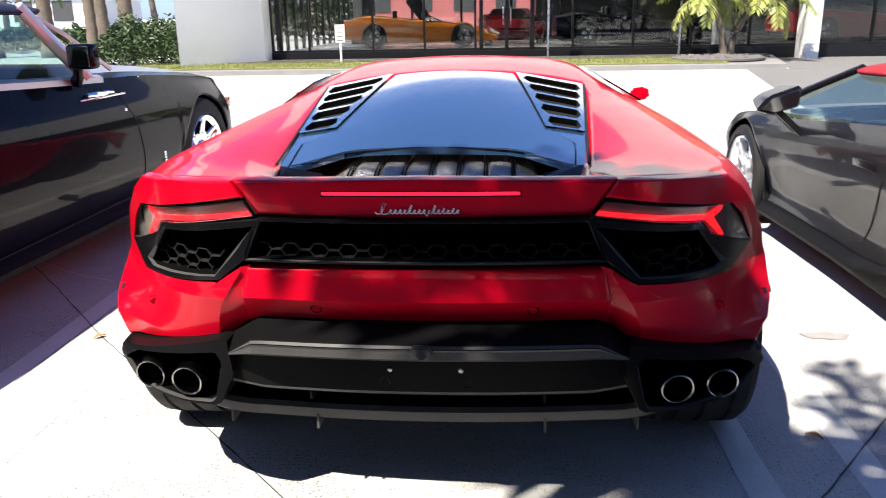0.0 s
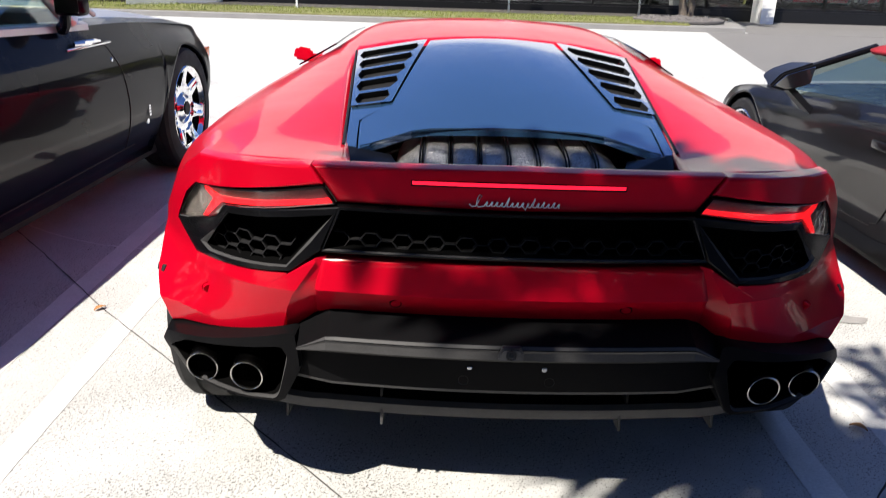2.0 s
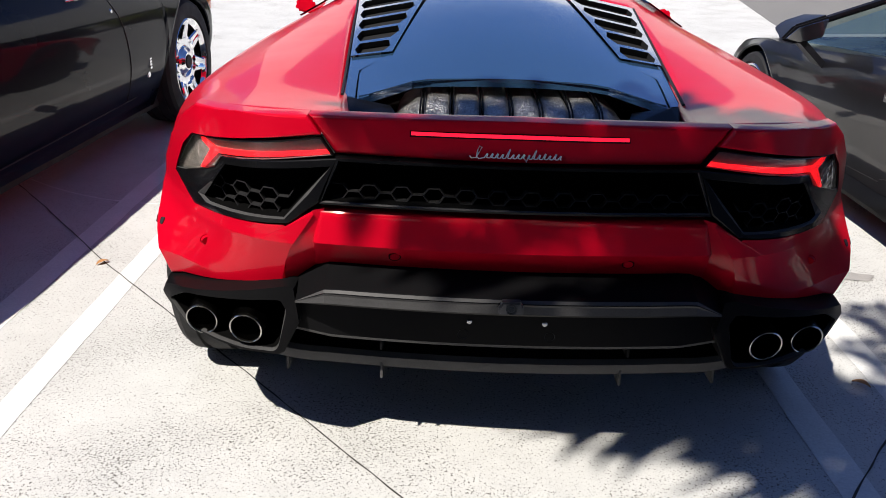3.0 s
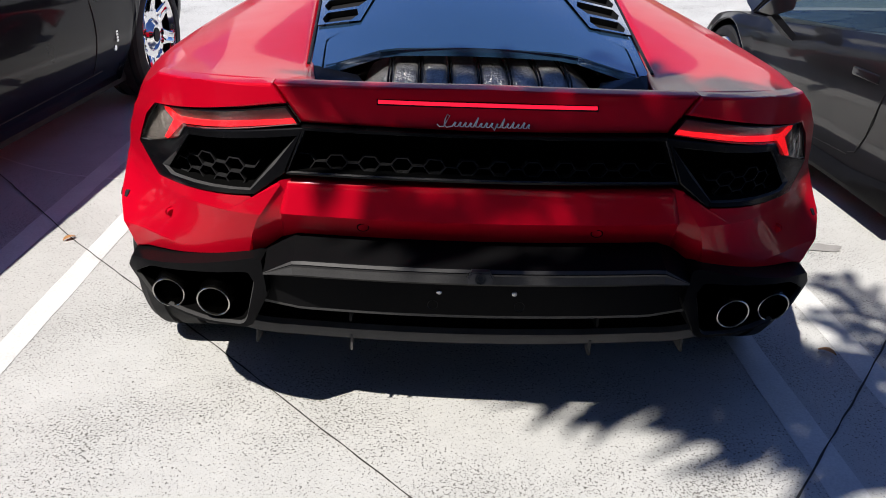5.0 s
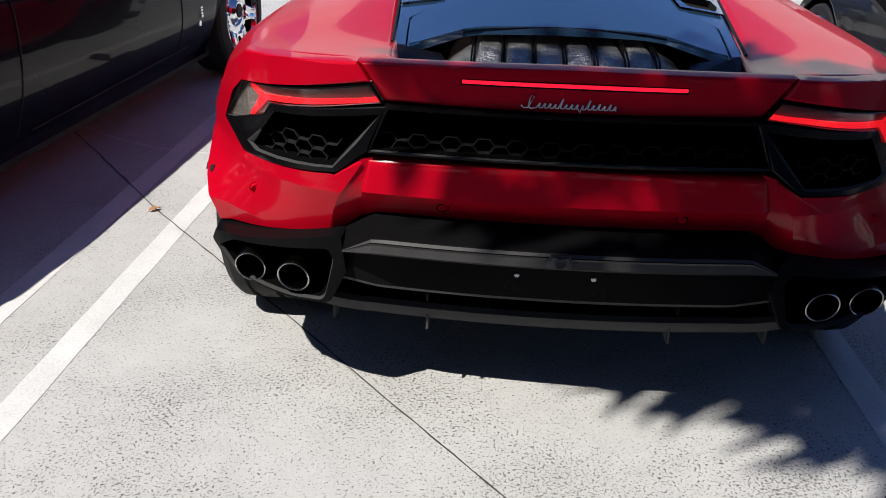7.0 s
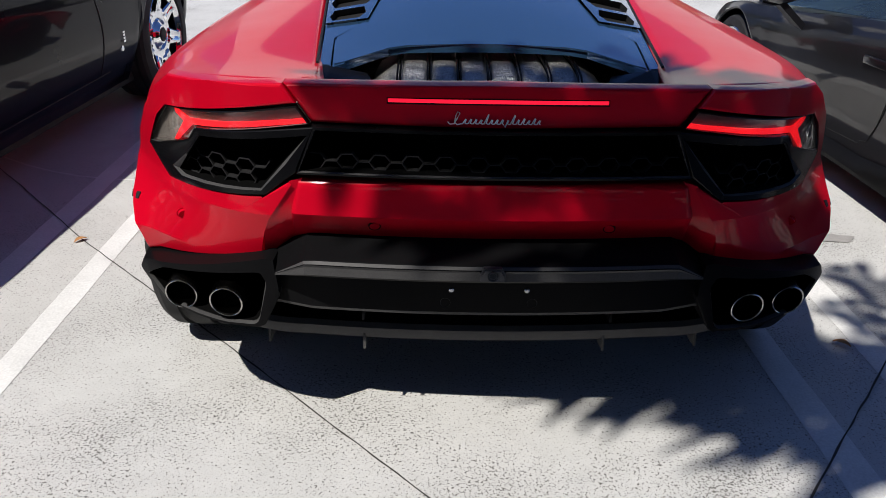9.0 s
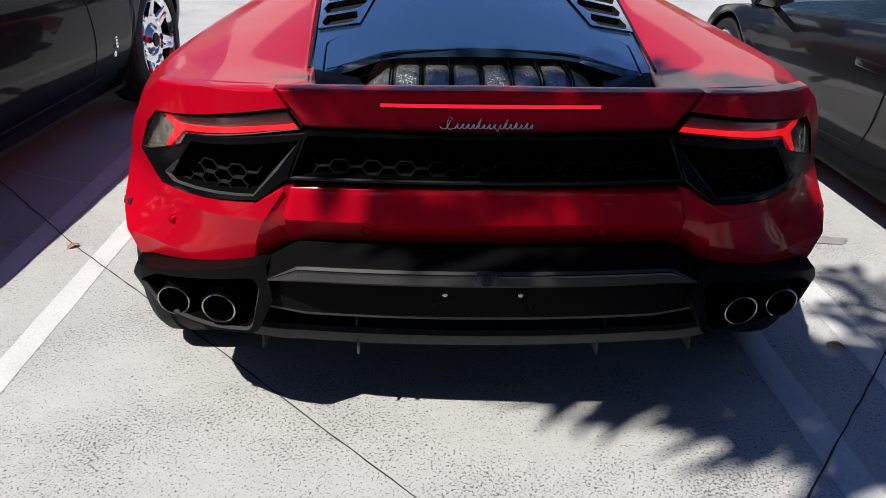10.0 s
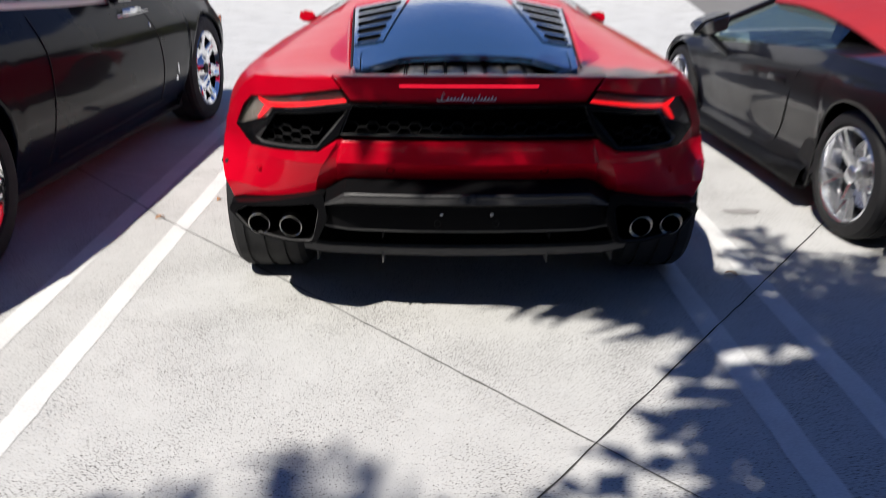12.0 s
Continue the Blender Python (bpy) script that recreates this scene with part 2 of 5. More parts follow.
def plate(bm, pts, depth):
    """A flat outline of points, thickened along depth (a vector)."""
    depth = Vector(depth)
    a = [bm.verts.new(p) for p in pts]
    b = [bm.verts.new(Vector(p) + depth) for p in pts]
    n = len(pts)
    bm.faces.new(a)
    bm.faces.new(b[::-1])
    for i in range(n):
        bm.faces.new((a[i], b[i], b[(i + 1) % n], a[(i + 1) % n]))
    return bm


# ---- ground and lot ----
bm = bmesh.new()
bmesh.ops.create_grid(bm, x_segments=8, y_segments=8, size=400)
ground = tagged(part("ground", bm, CONCRETE), "pale exposed-aggregate concrete parking lot", "ground", kind="structure")


def stripe(x0, y0, x1, y1, w):
    """A painted stall line, worn at its edges, from one end to the other."""
    bm = bmesh.new()
    n = 90
    rows = []
    for i in range(n + 1):
        k = i / n
        cx, cy = x0 + (x1 - x0) * k, y0 + (y1 - y0) * k
        a = w / 2 + noise.noise((cx * 3, cy * 9, 1)) * 0.007
        b = w / 2 + noise.noise((cx * 3, cy * 9, 7)) * 0.007
        rows.append((bm.verts.new((cx - a, cy, 0.0018)), bm.verts.new((cx + b, cy, 0.0018))))
    for p, q in zip(rows, rows[1:]):
        bm.faces.new((p[0], p[1], q[1], q[0]))
    return tagged(part("parking_line", bm, LINE), "worn white painted stall line on concrete", "line", "stall lines", "structure")


stripe(-1.392, -4.5, -1.388, 5.2, 0.088)
stripe(-1.72, -4.5, -1.70, 5.2, 0.10)
stripe(1.295, -4.5, 1.25, 5.2, 0.10)
stripe(1.02, -4.5, 0.84, 5.2, 0.10)


def crack(pts, w):
    """A narrow sawn joint in the slab, darkened with dirt."""
    bm = bmesh.new()
    rows = []
    for (ax, ay), (bx, by) in zip(pts, pts[1:]):
        d = Vector((bx - ax, by - ay, 0))
        nrm = Vector((-d.y, d.x, 0)).normalized()
        n = max(2, int(d.length / 0.03))
        for i in range(n):
            p = Vector((ax, ay, 0.0030)) + d * (i / n)
            k = w * (0.5 + 0.35 * noise.noise(p * 14)) + nrm.x * 0
            s = nrm * noise.noise(p * 9 + Vector((5, 0, 0))) * 0.004
            rows.append((bm.verts.new(p + s - nrm * k), bm.verts.new(p + s + nrm * k)))
    for p, q in zip(rows, rows[1:]):
        bm.faces.new((p[0], p[1], q[1], q[0]))
    return tagged(part("slab_joint", bm, JOINT), "dark sawn joint between concrete slabs", "joint", "slab joints", "structure")


crack([(-6.5, 6.7), (-2.05, 1.88), (-1.534, 1.291), (-0.817, 0.562), (-0.239, -0.048), (1.6, -1.95), (4, -4.5)], 0.0048)
crack([(-1.2, -2.6), (0.991, 0.108), (1.222, 0.391), (4.6, 4.6)], 0.0056)


bm = bmesh.new()
pts = [(-2.50, 2.42), (-2.308, 2.277), (-2.161, 2.178), (-1.997, 2.092), (-1.849, 2.033), (-1.657, 1.994), (-1.50, 1.985)]
rows = []
for i in range(61):
    k = min(5, int(i / 10.001))
    u = i / 10 - k
    p = Vector((*pts[k], .0022)).lerp(Vector((*pts[k + 1], .0022)), u)
    w = .0045 * (1 + .5 * noise.noise(p * 25))
    rows.append((bm.verts.new(p + Vector((0, w, 0))), bm.verts.new(p - Vector((0, w, 0)))))
for p, q in zip(rows, rows[1:]):
    bm.faces.new((p[0], p[1], q[1], q[0]))
tagged(part("scuff_mark", bm, LINE), "thin pale curved scuff on the concrete", "mark", kind="structure")


# ---- the red mid-engined coupe ----
def plan_high(x):
    return 0.14 * x * x if x < 0.5 else 0.035 + 0.14 * (x - 0.5) + 2.0 * (x - 0.5) ** 2


def plan_low(x):
    return 0.14 * x * x if x < 0.55 else 0.042 + 0.154 * (x - 0.55) + 1.6 * (x - 0.55) ** 2.2


def tail(x, z):
    """How far ahead the car's rear face lies at a place across and up."""
    x = abs(x)
    w = min(1, max(0, (z - 0.5) / 0.18))
    w = w * w * (3 - 2 * w)
    return plan_low(x) * (1 - w) + plan_high(x) * w


def deck(x, y):
    """The height of the engine lid."""
    xe, ze, zc = 0.414 + 0.0806 * (y - 0.3), 0.933 + 0.0931 * (y - 0.3), 0.953 + 0.1385 * (y - 0.36)
    return zc - (zc - ze) * (x / xe) ** 2 + 0.055 * max(0, (y - 0.42) * (1.42 - y)) * max(0, 1 - (x / xe) ** 2)


def slice_up(bm, axis, a, b, step):
    n = Vector((axis == 0, axis == 1, axis == 2))
    k = a
    while k < b:
        bmesh.ops.bisect_plane(bm, geom=bm.verts[:] + bm.edges[:] + bm.faces[:], plane_co=n * k, plane_no=n, dist=1e-5)
        k += step


def to_tail(bm, off=0.0):
    for v in bm.verts:
        v.co.y += tail(v.co.x, v.co.z) + off
    return bm


def both(half):
    """A whole outline from the half with x >= 0, listed from the middle out and back."""
    return half + [(-x, z) for x, z in reversed(half) if x > 1e-6]


def tail_plate(outline, depth=0.03, bevel=0.004, off=0.0, side=1, seg=2):
    """A panel of the rear face: an outline across and up, thickened forward and bent to the car's plan."""
    bm = bmesh.new()
    pts = [(side * x, 0, z) for x, z in outline]
    plate(bm, pts, (0, depth, 0))
    if bevel:
        es = [e for e in bm.edges if all(abs(v.co.y) < 1e-6 for v in e.verts)]
        bmesh.ops.bevel(bm, geom=es, offset=bevel, segments=seg, affect="EDGES", profile=0.5)
    slice_up(bm, 0, -0.96, 0.97, 0.04)
    return to_tail(bm, off)


def tail_frame(outer, inner, side=1, lip=0.006, deep=0.1, back=0.06, off=0.0, cap=True, shelf=None, band=.25):
    """A moulded rim between two outlines with a pocket inside."""
    bm = bmesh.new()
    fwd = lambda x, z: shelf[1] if shelf and z > shelf[0] - shelf[2] * max(0, x - .69) else 0.0
    rings = [[(side * x, y + fwd(x, z), z) for x, z in o] for o, y in ((outer, back), (outer, 0.004), (outer, 0.0))]
    mid = [((a[0] * 0.9 + b[0] * 0.1), (a[1] * 0.9 + b[1] * 0.1)) for a, b in zip(outer, inner)]
    rings.append([(side * x, -0.002, z) for x, z in mid])
    near = [((a[0] * band + b[0] * (1 - band)), (a[1] * band + b[1] * (1 - band))) for a, b in zip(outer, inner)]
    rings.append([(side * x, -0.003, z) for x, z in near])
    rings += [[(side * x, y, z) for x, z in o] for o, y in ((inner, lip), (inner, lip + 0.004), (inner, deep))]
    ring_loft(bm, rings, True, False)
    bm.faces.ensure_lookup_table()
    n = len(outer)
    # pocket walls, and the floor below, take the painted recess shade
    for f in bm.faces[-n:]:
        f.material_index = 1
    # narrow band by the opening takes the painted edge sheen
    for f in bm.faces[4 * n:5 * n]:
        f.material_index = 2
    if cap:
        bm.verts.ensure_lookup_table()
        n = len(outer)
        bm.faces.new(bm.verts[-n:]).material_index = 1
    slice_up(bm, 0, -0.96, 0.97, 0.05)
    return to_tail(bm, off)


car = thing("sports_car", "glossy red mid-engined coupe with black engine lid and lit tail lamps", "car")

# body shell: rows run forward, columns from the lid's edge over the shoulder and down the side
ROWS = [
    [(.36, .036, .949), (.455, .045, .9475), (.62, .096, .940), (.742, .20, .928), (.80, .272, .885), (.865, .367, .81), (.925, .47, .72), (.946, .515, .64), (.928, .48, .57), (.89, .37, .50)],
    [(.392, .21, .922), (.50, .24, .943), (.64, .29, .938), (.772, .36, .917), (.835, .41, .878), (.90, .48, .815), (.945, .56, .73), (.958, .62, .64), (.945, .60, .56), (.92, .52, .46)],
    [(.427, .45, .945), (.54, .46, .952), (.67, .48, .947), (.80, .50, .924), (.87, .54, .885), (.925, .59, .82), (.957, .65, .74), (.968, .68, .66), (.965, .68, .62), (.95, .62, .52)],
    [(.462, .80, .978), (.57, .80, .974), (.70, .80, .955), (.82, .80, .920), (.885, .80, .882), (.938, .80, .815), (.958, .80, .76), (.968, .80, .73), (.968, .80, .715), (.96, .80, .70)],
    [(.489, 1.1, 1.004), (.59, 1.1, .994), (.71, 1.1, .965), (.82, 1.1, .922), (.885, 1.1, .885), (.932, 1.1, .825), (.955, 1.1, .75), (.96, 1.12, .69), (.96, 1.13, .65), (.955, 1.15, .60)],
    [(.516, 1.43, 1.029), (.60, 1.42, 1.013), (.71, 1.42, .975), (.80, 1.42, .930), (.87, 1.42, .893), (.915, 1.42, .83), (.945, 1.42, .73), (.95, 1.40, .60), (.95, 1.38, .40), (.93, 1.36, .18)],
    [(.50, 2.0, 1.10), (.56, 2.0, 1.062), (.66, 2.0, .985), (.77, 2.0, .93), (.85, 2.0, .89), (.90, 2.0, .83), (.92, 2.0, .73), (.92, 2.0, .58), (.93, 2.0, .38), (.92, 2.0, .17)],
    [(.49, 2.55, 1.085), (.55, 2.55, 1.045), (.66, 2.55, .965), (.78, 2.55, .90), (.85, 2.55, .87), (.90, 2.55, .81), (.92, 2.55, .72), (.92, 2.55, .58), (.93, 2.55, .38), (.92, 2.55, .17)],
    [(.42, 3.2, .84), (.52, 3.2, .84), (.64, 3.2, .835), (.76, 3.2, .83), (.85, 3.2, .81), (.91, 3.2, .76), (.93, 3.1, .70), (.93, 3.0, .60), (.93, 3.0, .40), (.92, 3.0, .17)],
    [(.40, 3.8, .70), (.50, 3.8, .71), (.62, 3.8, .73), (.74, 3.8, .74), (.84, 3.8, .73), (.90, 3.8, .70), (.92, 3.75, .68), (.92, 3.7, .67), (.92, 3.7, .66), (.92, 3.7, .65)],
    [(.35, 4.4, .50), (.45, 4.4, .50), (.56, 4.38, .50), (.68, 4.34, .50), (.78, 4.28, .50), (.85, 4.2, .48), (.87, 4.15, .45), (.87, 4.1, .38), (.87, 4.1, .28), (.87, 4.1, .16)],
]
MIDDLE = {5: (1.088, 1.425), 6: (1.132, 2.0), 7: (1.112, 2.55), 8: (.855, 3.2), 9: (.69, 3.8), 10: (.49, 4.45)}
bm = bmesh.new()
for s in (-1, 1):
    grid = [[bm.verts.new((s * x, y, z)) for x, y, z in r] for r in ROWS]
    for a, b in zip(grid, grid[1:]):
        for i in range(len(a) - 1):
            bm.faces.new((a[i], a[i + 1], b[i + 1], b[i]))
    prev = None
    for k, (zm, ym) in MIDDLE.items():
        q = ROWS[k][0]
        line = [grid[k][0], bm.verts.new((s * q[0] * .55, (q[1] + ym) / 2, zm - (zm - q[2]) * .3)), bm.verts.new((0, ym, zm))]
        if prev:
            for i in (0, 1):
                bm.faces.new((prev[i], prev[i + 1], line[i + 1], line[i]))
        prev = line
bmesh.ops.remove_doubles(bm, verts=bm.verts[:], dist=0.0005)
body = part("body", bm, RED, car, "glossy red bodywork", 60)
sub = body.modifiers.new("smooth", "SUBSURF")
sub.levels = sub.render_levels = 2
sol = body.modifiers.new("thick", "SOLIDIFY")
sol.thickness, sol.offset = 0.012, -1.0

# dark inner tub that closes the car from within
bm = bmesh.new()
box(bm, -0.62, 0.62, 0.42, 4.0, 0.17, 0.60, 0.03)
part("underbody", bm, MATT, car, "matt black underbody")

# rear face
bm = tail_plate(both([(0, .955), (.4525, .948), (.397, .863), (0, .863)]), .05, .011, 0.004, seg=4)
for v in bm.verts:
    v.co.y += .12 * max(0, .944 - v.co.z)
part("tail_panel", bm, RED, car, "glossy red tail panel")
QUARTER = [(.4545, .948), (.62, .941), (.742, .930), (.80, .887), (.865, .811), (.925, .721), (.947, .64), (.930, .58), (.905, .525), (.876, .452),
           (.686, .504), (.531, .530), (.521, .60), (.513, .640), (.453, .730), (.441, .737), (.515, .684), (.785, .660), (.868, .714), (.866, .728), (.808, .811), (.770, .859), (.4275, .9065)]


def tuck(x, z):
    """How far the lower half of the bumper leans in under its crease, less towards the car's flank."""
    k = min(1, max(0, (abs(x) - .82) / .13))
    return (.36 * max(0, .650 - z) - .10 * max(0, .668 - max(z, .650))) * (1 - k * k * (3 - 2 * k))


for s in (-1, 1):
    bm = bmesh.new()
    plate(bm, [(s * x, 0, z) for x, z in QUARTER], (0, .05, 0))
    es = [e for e in bm.edges if all(abs(v.co.y) < 1e-6 for v in e.verts)]
    bmesh.ops.bevel(bm, geom=es, offset=.008, segments=3, affect="EDGES", profile=0.5)
    slice_up(bm, 0, -0.96, 0.97, 0.04)
    for z in (.52, .56, .60, .628, .640, .648, .656, .664, .672, .70):
        bmesh.ops.bisect_plane(bm, geom=bm.verts[:] + bm.edges[:] + bm.faces[:], plane_co=(0, 0, z), plane_no=(0, 0, 1), dist=1e-5)
    for v in bm.verts:
        v.co.y += tuck(v.co.x, v.co.z)
    part("rear_quarter", to_tail(bm), RED, car, "", 14)
    bm = bmesh.new()
    edge_a = [(.451, .002, .732), (.482, .004, .686), (.513, tuck(.5, .640), .640), (.521, tuck(.5, .60), .60), (.531, tuck(.5, .530), .530)]
    edge_b = [(.425, .014, .737), (.434, .011, .690), (.443, .014, .645), (.450, .042, .606), (.458, .082, .552)]
    rows = []
    for p, q in zip(edge_a, edge_b):
        rows.append([(s * (p[0] + (q[0] - p[0]) * k), p[1] + (q[1] - p[1]) * k, p[2] + (q[2] - p[2]) * k) for k in (0, .5, 1)])
    ring_loft(bm, rows, False, False)
    g = bmesh.ops.extrude_face_region(bm, geom=bm.faces[:])
    bmesh.ops.translate(bm, verts=[v for v in g["geom"] if isinstance(v, bmesh.types.BMVert)], vec=(0, .04, 0))
    part("bumper_facet", to_tail(bm), RED, car)
bm = tail_plate(both([(0, .736), (.440, .736), (.475, .560), (0, .569)]), .06, .018, 0.008, seg=5)
for z in (.58, .61, .63, .645, .655, .665, .68, .70):
    bmesh.ops.bisect_plane(bm, geom=bm.verts[:] + bm.edges[:] + bm.faces[:], plane_co=(0, 0, z), plane_no=(0, 0, 1), dist=1e-5)
for v in bm.verts:
    v.co.y += .78 * max(0, .655 - v.co.z) - .10 * max(0, .736 - max(v.co.z, .655))
part("rear_bumper", bm, RED, car, "glossy red bumper centre")

# tail lamps
LIGHT = [(.400, .862), (.4262, .901), (.763, .852), (.802, .806), (.860, .722), (.706, .777), (.673, .822)]
LENSBACK = mat("lamp_reflector", (0.28, 0.265, 0.245), 0.4, 0.2, 0.1, 20, 200)
for s in (-1, 1):
    lamp = part("tail_light", tail_plate(LIGHT, .01, 0, .020, s), LENSBACK, car, "smoked tail lamp with lit red bar")
    lens = part("lens", tail_plate(LIGHT, .003, .001, .006, s), SMOKE, lamp, "smoked clear lens")
    lens.visible_shadow = False
    part("light_bar", tail_plate([(.406, .864), (.413, .8725), (.690, .8375), (.738, .852), (.734, .841), (.709, .827), (.749, .772), (.736, .774), (.682, .826)], .006, 0, .013, s), LAMP, lamp, "lit red bar with forked end")
    bm = tail_frame(LIGHT, [(.405, .864), (.4285, .897), (.760, .849), (.799, .804), (.852, .727), (.707, .779), (.675, .824)], s, .004, .02, .03, .005, False)
    part("bezel", bm, [SATIN, SATIN, EDGE_SHEEN], lamp, "black lamp surround")

# black side vents and centre strip
SIDE = [(.862, .718), (.690, .795), (.668, .826), (.392, .857), (.436, .753), (.508, .697), (.783, .667)]
POCKET = [(.743, .702), (.702, .757), (.664, .806), (.407, .836), (.461, .775), (.518, .709), (.724, .695)]


def honeycomb(x0, x1, z0, z1, r, keep, off, side=1, wire=0.0011):
    """Hexagonal wire cells that fill a window of the rear face."""
    bm = bmesh.new()
    dx, dz = r * 1.5, r * math.sqrt(3) * .80
    seen = set()
    for i in range(int((x1 - x0) / dx) + 2):
        for j in range(int((z1 - z0) / dz) + 2):
            cx, cz = x0 + i * dx, z0 + j * dz + (i % 2) * dz / 2
            c = [(cx + r * math.cos(k * math.pi / 3), cz + r * math.sin(k * math.pi / 3) * 0.80) for k in range(6)]
            for k in range(6):
                p, q = c[k], c[(k + 1) % 6]
                key = tuple(round((a + b) * 500) for a, b in zip(p, q))
                if key in seen or not (keep(*p) and keep(*q)):
                    continue
                seen.add(key)
                d = Vector((q[0] - p[0], 0, q[1] - p[1])).normalized()
                n = Vector((-d.z, 0, d.x)) * wire
                a, b = Vector((p[0], 0, p[1])), Vector((q[0], 0, q[1]))
                for u in (a, b):
                    u.x *= side
                n.x *= side
                plate(bm, [a - n, b - n, b + n, a + n], (0, 0.02, 0))
    return to_tail(bm, off)


def in_pocket(x, z):
    return 0.69 < z < 0.765 and 0.515 + (z - .727) * -0.95 < x < .735 - max(0, (z - .712)) * 0.8


for s in (-1, 1):
    vent = part("side_vent", tail_frame(SIDE, POCKET, s, .007, .13, band=.16), [SATIN, RECESS_SHADE, EDGE_SHEEN], car, "black side outlet with honeycomb mesh")
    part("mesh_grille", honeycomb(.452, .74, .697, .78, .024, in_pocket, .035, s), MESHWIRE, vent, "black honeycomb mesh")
strip = part("rear_grille", tail_frame([(-.392, .859), (.392, .859), (.434, .750), (-.434, .750)], [(-.388, .850), (.388, .850), (.429, .757), (-.429, .757)], 1, .004, .13), [SATIN, RECESS_SHADE, EDGE_SHEEN], car, "black full-width outlet strip")
part("mesh_grille", honeycomb(-.432, .44, .757, .83, .024, lambda x, z: .754 < z < .796 and abs(x) < .415, .03), MESHWIRE, strip, "black honeycomb mesh")

# high brake lamp, script badge, sensors
bm = tail_plate(both([(0, .928), (.234, .9265), (.234, .9125), (0, .914)]), .02, .001, .0055)
bl = part("brake_light", bm, SATIN, car, "slim high brake lamp, lit")
part("light_strip", tail_plate(both([(0, .9255), (.231, .9245), (.231, .9170), (0, .9180)]), .01, .001, .003), BRAKE, bl, "lit red strip")
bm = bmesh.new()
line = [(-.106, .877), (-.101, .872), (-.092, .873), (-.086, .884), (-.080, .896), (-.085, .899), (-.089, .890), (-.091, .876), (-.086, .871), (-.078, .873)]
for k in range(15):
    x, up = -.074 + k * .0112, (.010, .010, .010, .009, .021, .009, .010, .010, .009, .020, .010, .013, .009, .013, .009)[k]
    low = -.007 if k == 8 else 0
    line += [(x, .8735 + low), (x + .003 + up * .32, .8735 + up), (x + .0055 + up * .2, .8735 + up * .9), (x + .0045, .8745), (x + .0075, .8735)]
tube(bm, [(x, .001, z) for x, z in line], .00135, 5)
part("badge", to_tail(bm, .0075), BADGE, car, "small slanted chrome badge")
for s in (-1, 1):
    for sx, sz, off in ((.266, .626, .0205), (.741, .592, .0195)):
        bm = bmesh.new()
        m = pose(s * sx, tail(sx, sz) + off, sz, 118 if sx < .5 else 108, 0, -s * (4 if sx < .5 else 30))
        lathe(bm, [(0.0001, .0015), (.0105, .0015), (.0115, .0005), (.0115, -.006), (.014, -.006)], 20, m)
        sensor = part("parking_sensor", bm, RED, car, "small round red sensor")
        if sx < .5:
            bm = bmesh.new()
            lathe(bm, [(.0116, .0006), (.0140, .0010), (.0146, -.004), (.0116, -.004)], 20, m)
            part("gap_ring", bm, RECESS_SHADE, sensor, "dark gap round the sensor")

for s in (-1, 1):
    part("side_reflector", tail_plate([(.900, .584), (.935, .576), (.932, .565), (.905, .570)], .01, .001, .006, s), MATT, car, "small dark side reflector")

# black lower bumper: one profile drawn across the car
LOWER = [(.09, .598), (.055, .590), (.02, .5775), (-.038, .5625), (-.0405, .5608), (-.0455, .5545), (-.0462, .552), (-.043, .546), (-.043, .526), (-.038, .520), (.012, .500), (.028, .490), (.030, .405), (.032, .398), (.044, .390), (.085, .384), (.14, .37)]
bm = bmesh.new()
xs = [-.53 + 1.06 * i / 40 for i in range(41)]
rows = []
for xx in xs:
    k = min(1, max(0, (abs(xx) - .42) / .085))
    r = []
    for i, (o, z) in enumerate(LOWER):
        # the ridge thins out and falls back into the exhaust surround
        oo, zz = o, z
        if i < 10:
            zz += (((.548, .535, .515)[i] if i < 3 else .504 - .0008 * i) - z) * k
            oo += (max(0, (.07, .05, .012, .0)[min(i, 3)]) - o) * k
        elif z < .42:
            zz += .012 * k
        r.append(bm.verts.new((xx, tail(xx, zz) + oo, zz)))
    rows.append(r)
for a, b in zip(rows, rows[1:]):
    for i in range(len(LOWER) - 1):
        # ridge bevels and faces take the paler colour as a painted highlight
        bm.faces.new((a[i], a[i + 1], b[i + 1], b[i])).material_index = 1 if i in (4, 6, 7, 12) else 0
lower = part("lower_bumper", bm, [PLASTIC, EDGE_SHEEN], car, "black plastic lower bumper", 14)
bm = bmesh.new()
rows = []
DIFF = [(.30, .34), (.125, .314), (.112, .304), (.112, .300), (.121, .273), (.130, .266), (.45, .20)]
for i in range(41):
    xx = -.60 + 1.20 * i / 40
    k = max(0, (abs(xx) - .45) / .15)
    rows.append([bm.verts.new((xx, tail(xx, .28) + o - .02 * k, z + .022 * k * k)) for o, z in DIFF])
for a, b in zip(rows, rows[1:]):
    for j in range(len(DIFF) - 1):
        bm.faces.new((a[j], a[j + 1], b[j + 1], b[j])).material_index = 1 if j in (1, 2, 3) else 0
diffuser = part("diffuser", bm, [PLASTIC, EDGE_SHEEN], car, "black plastic diffuser lip", 25)
for fx in (-.553, -.306, .306, .553):
    bm = bmesh.new()
    y0 = tail(fx, .25) + .116
    plate(bm, [(fx - .003, y0, .284), (fx - .003, y0 - .006, .243), (fx - .003, y0 + .05, .240), (fx - .003, y0 + .30, .225), (fx - .003, y0 + .30, .27)], (.006, 0, 0))
    part("fin", bm, EDGE_SHEEN, diffuser)
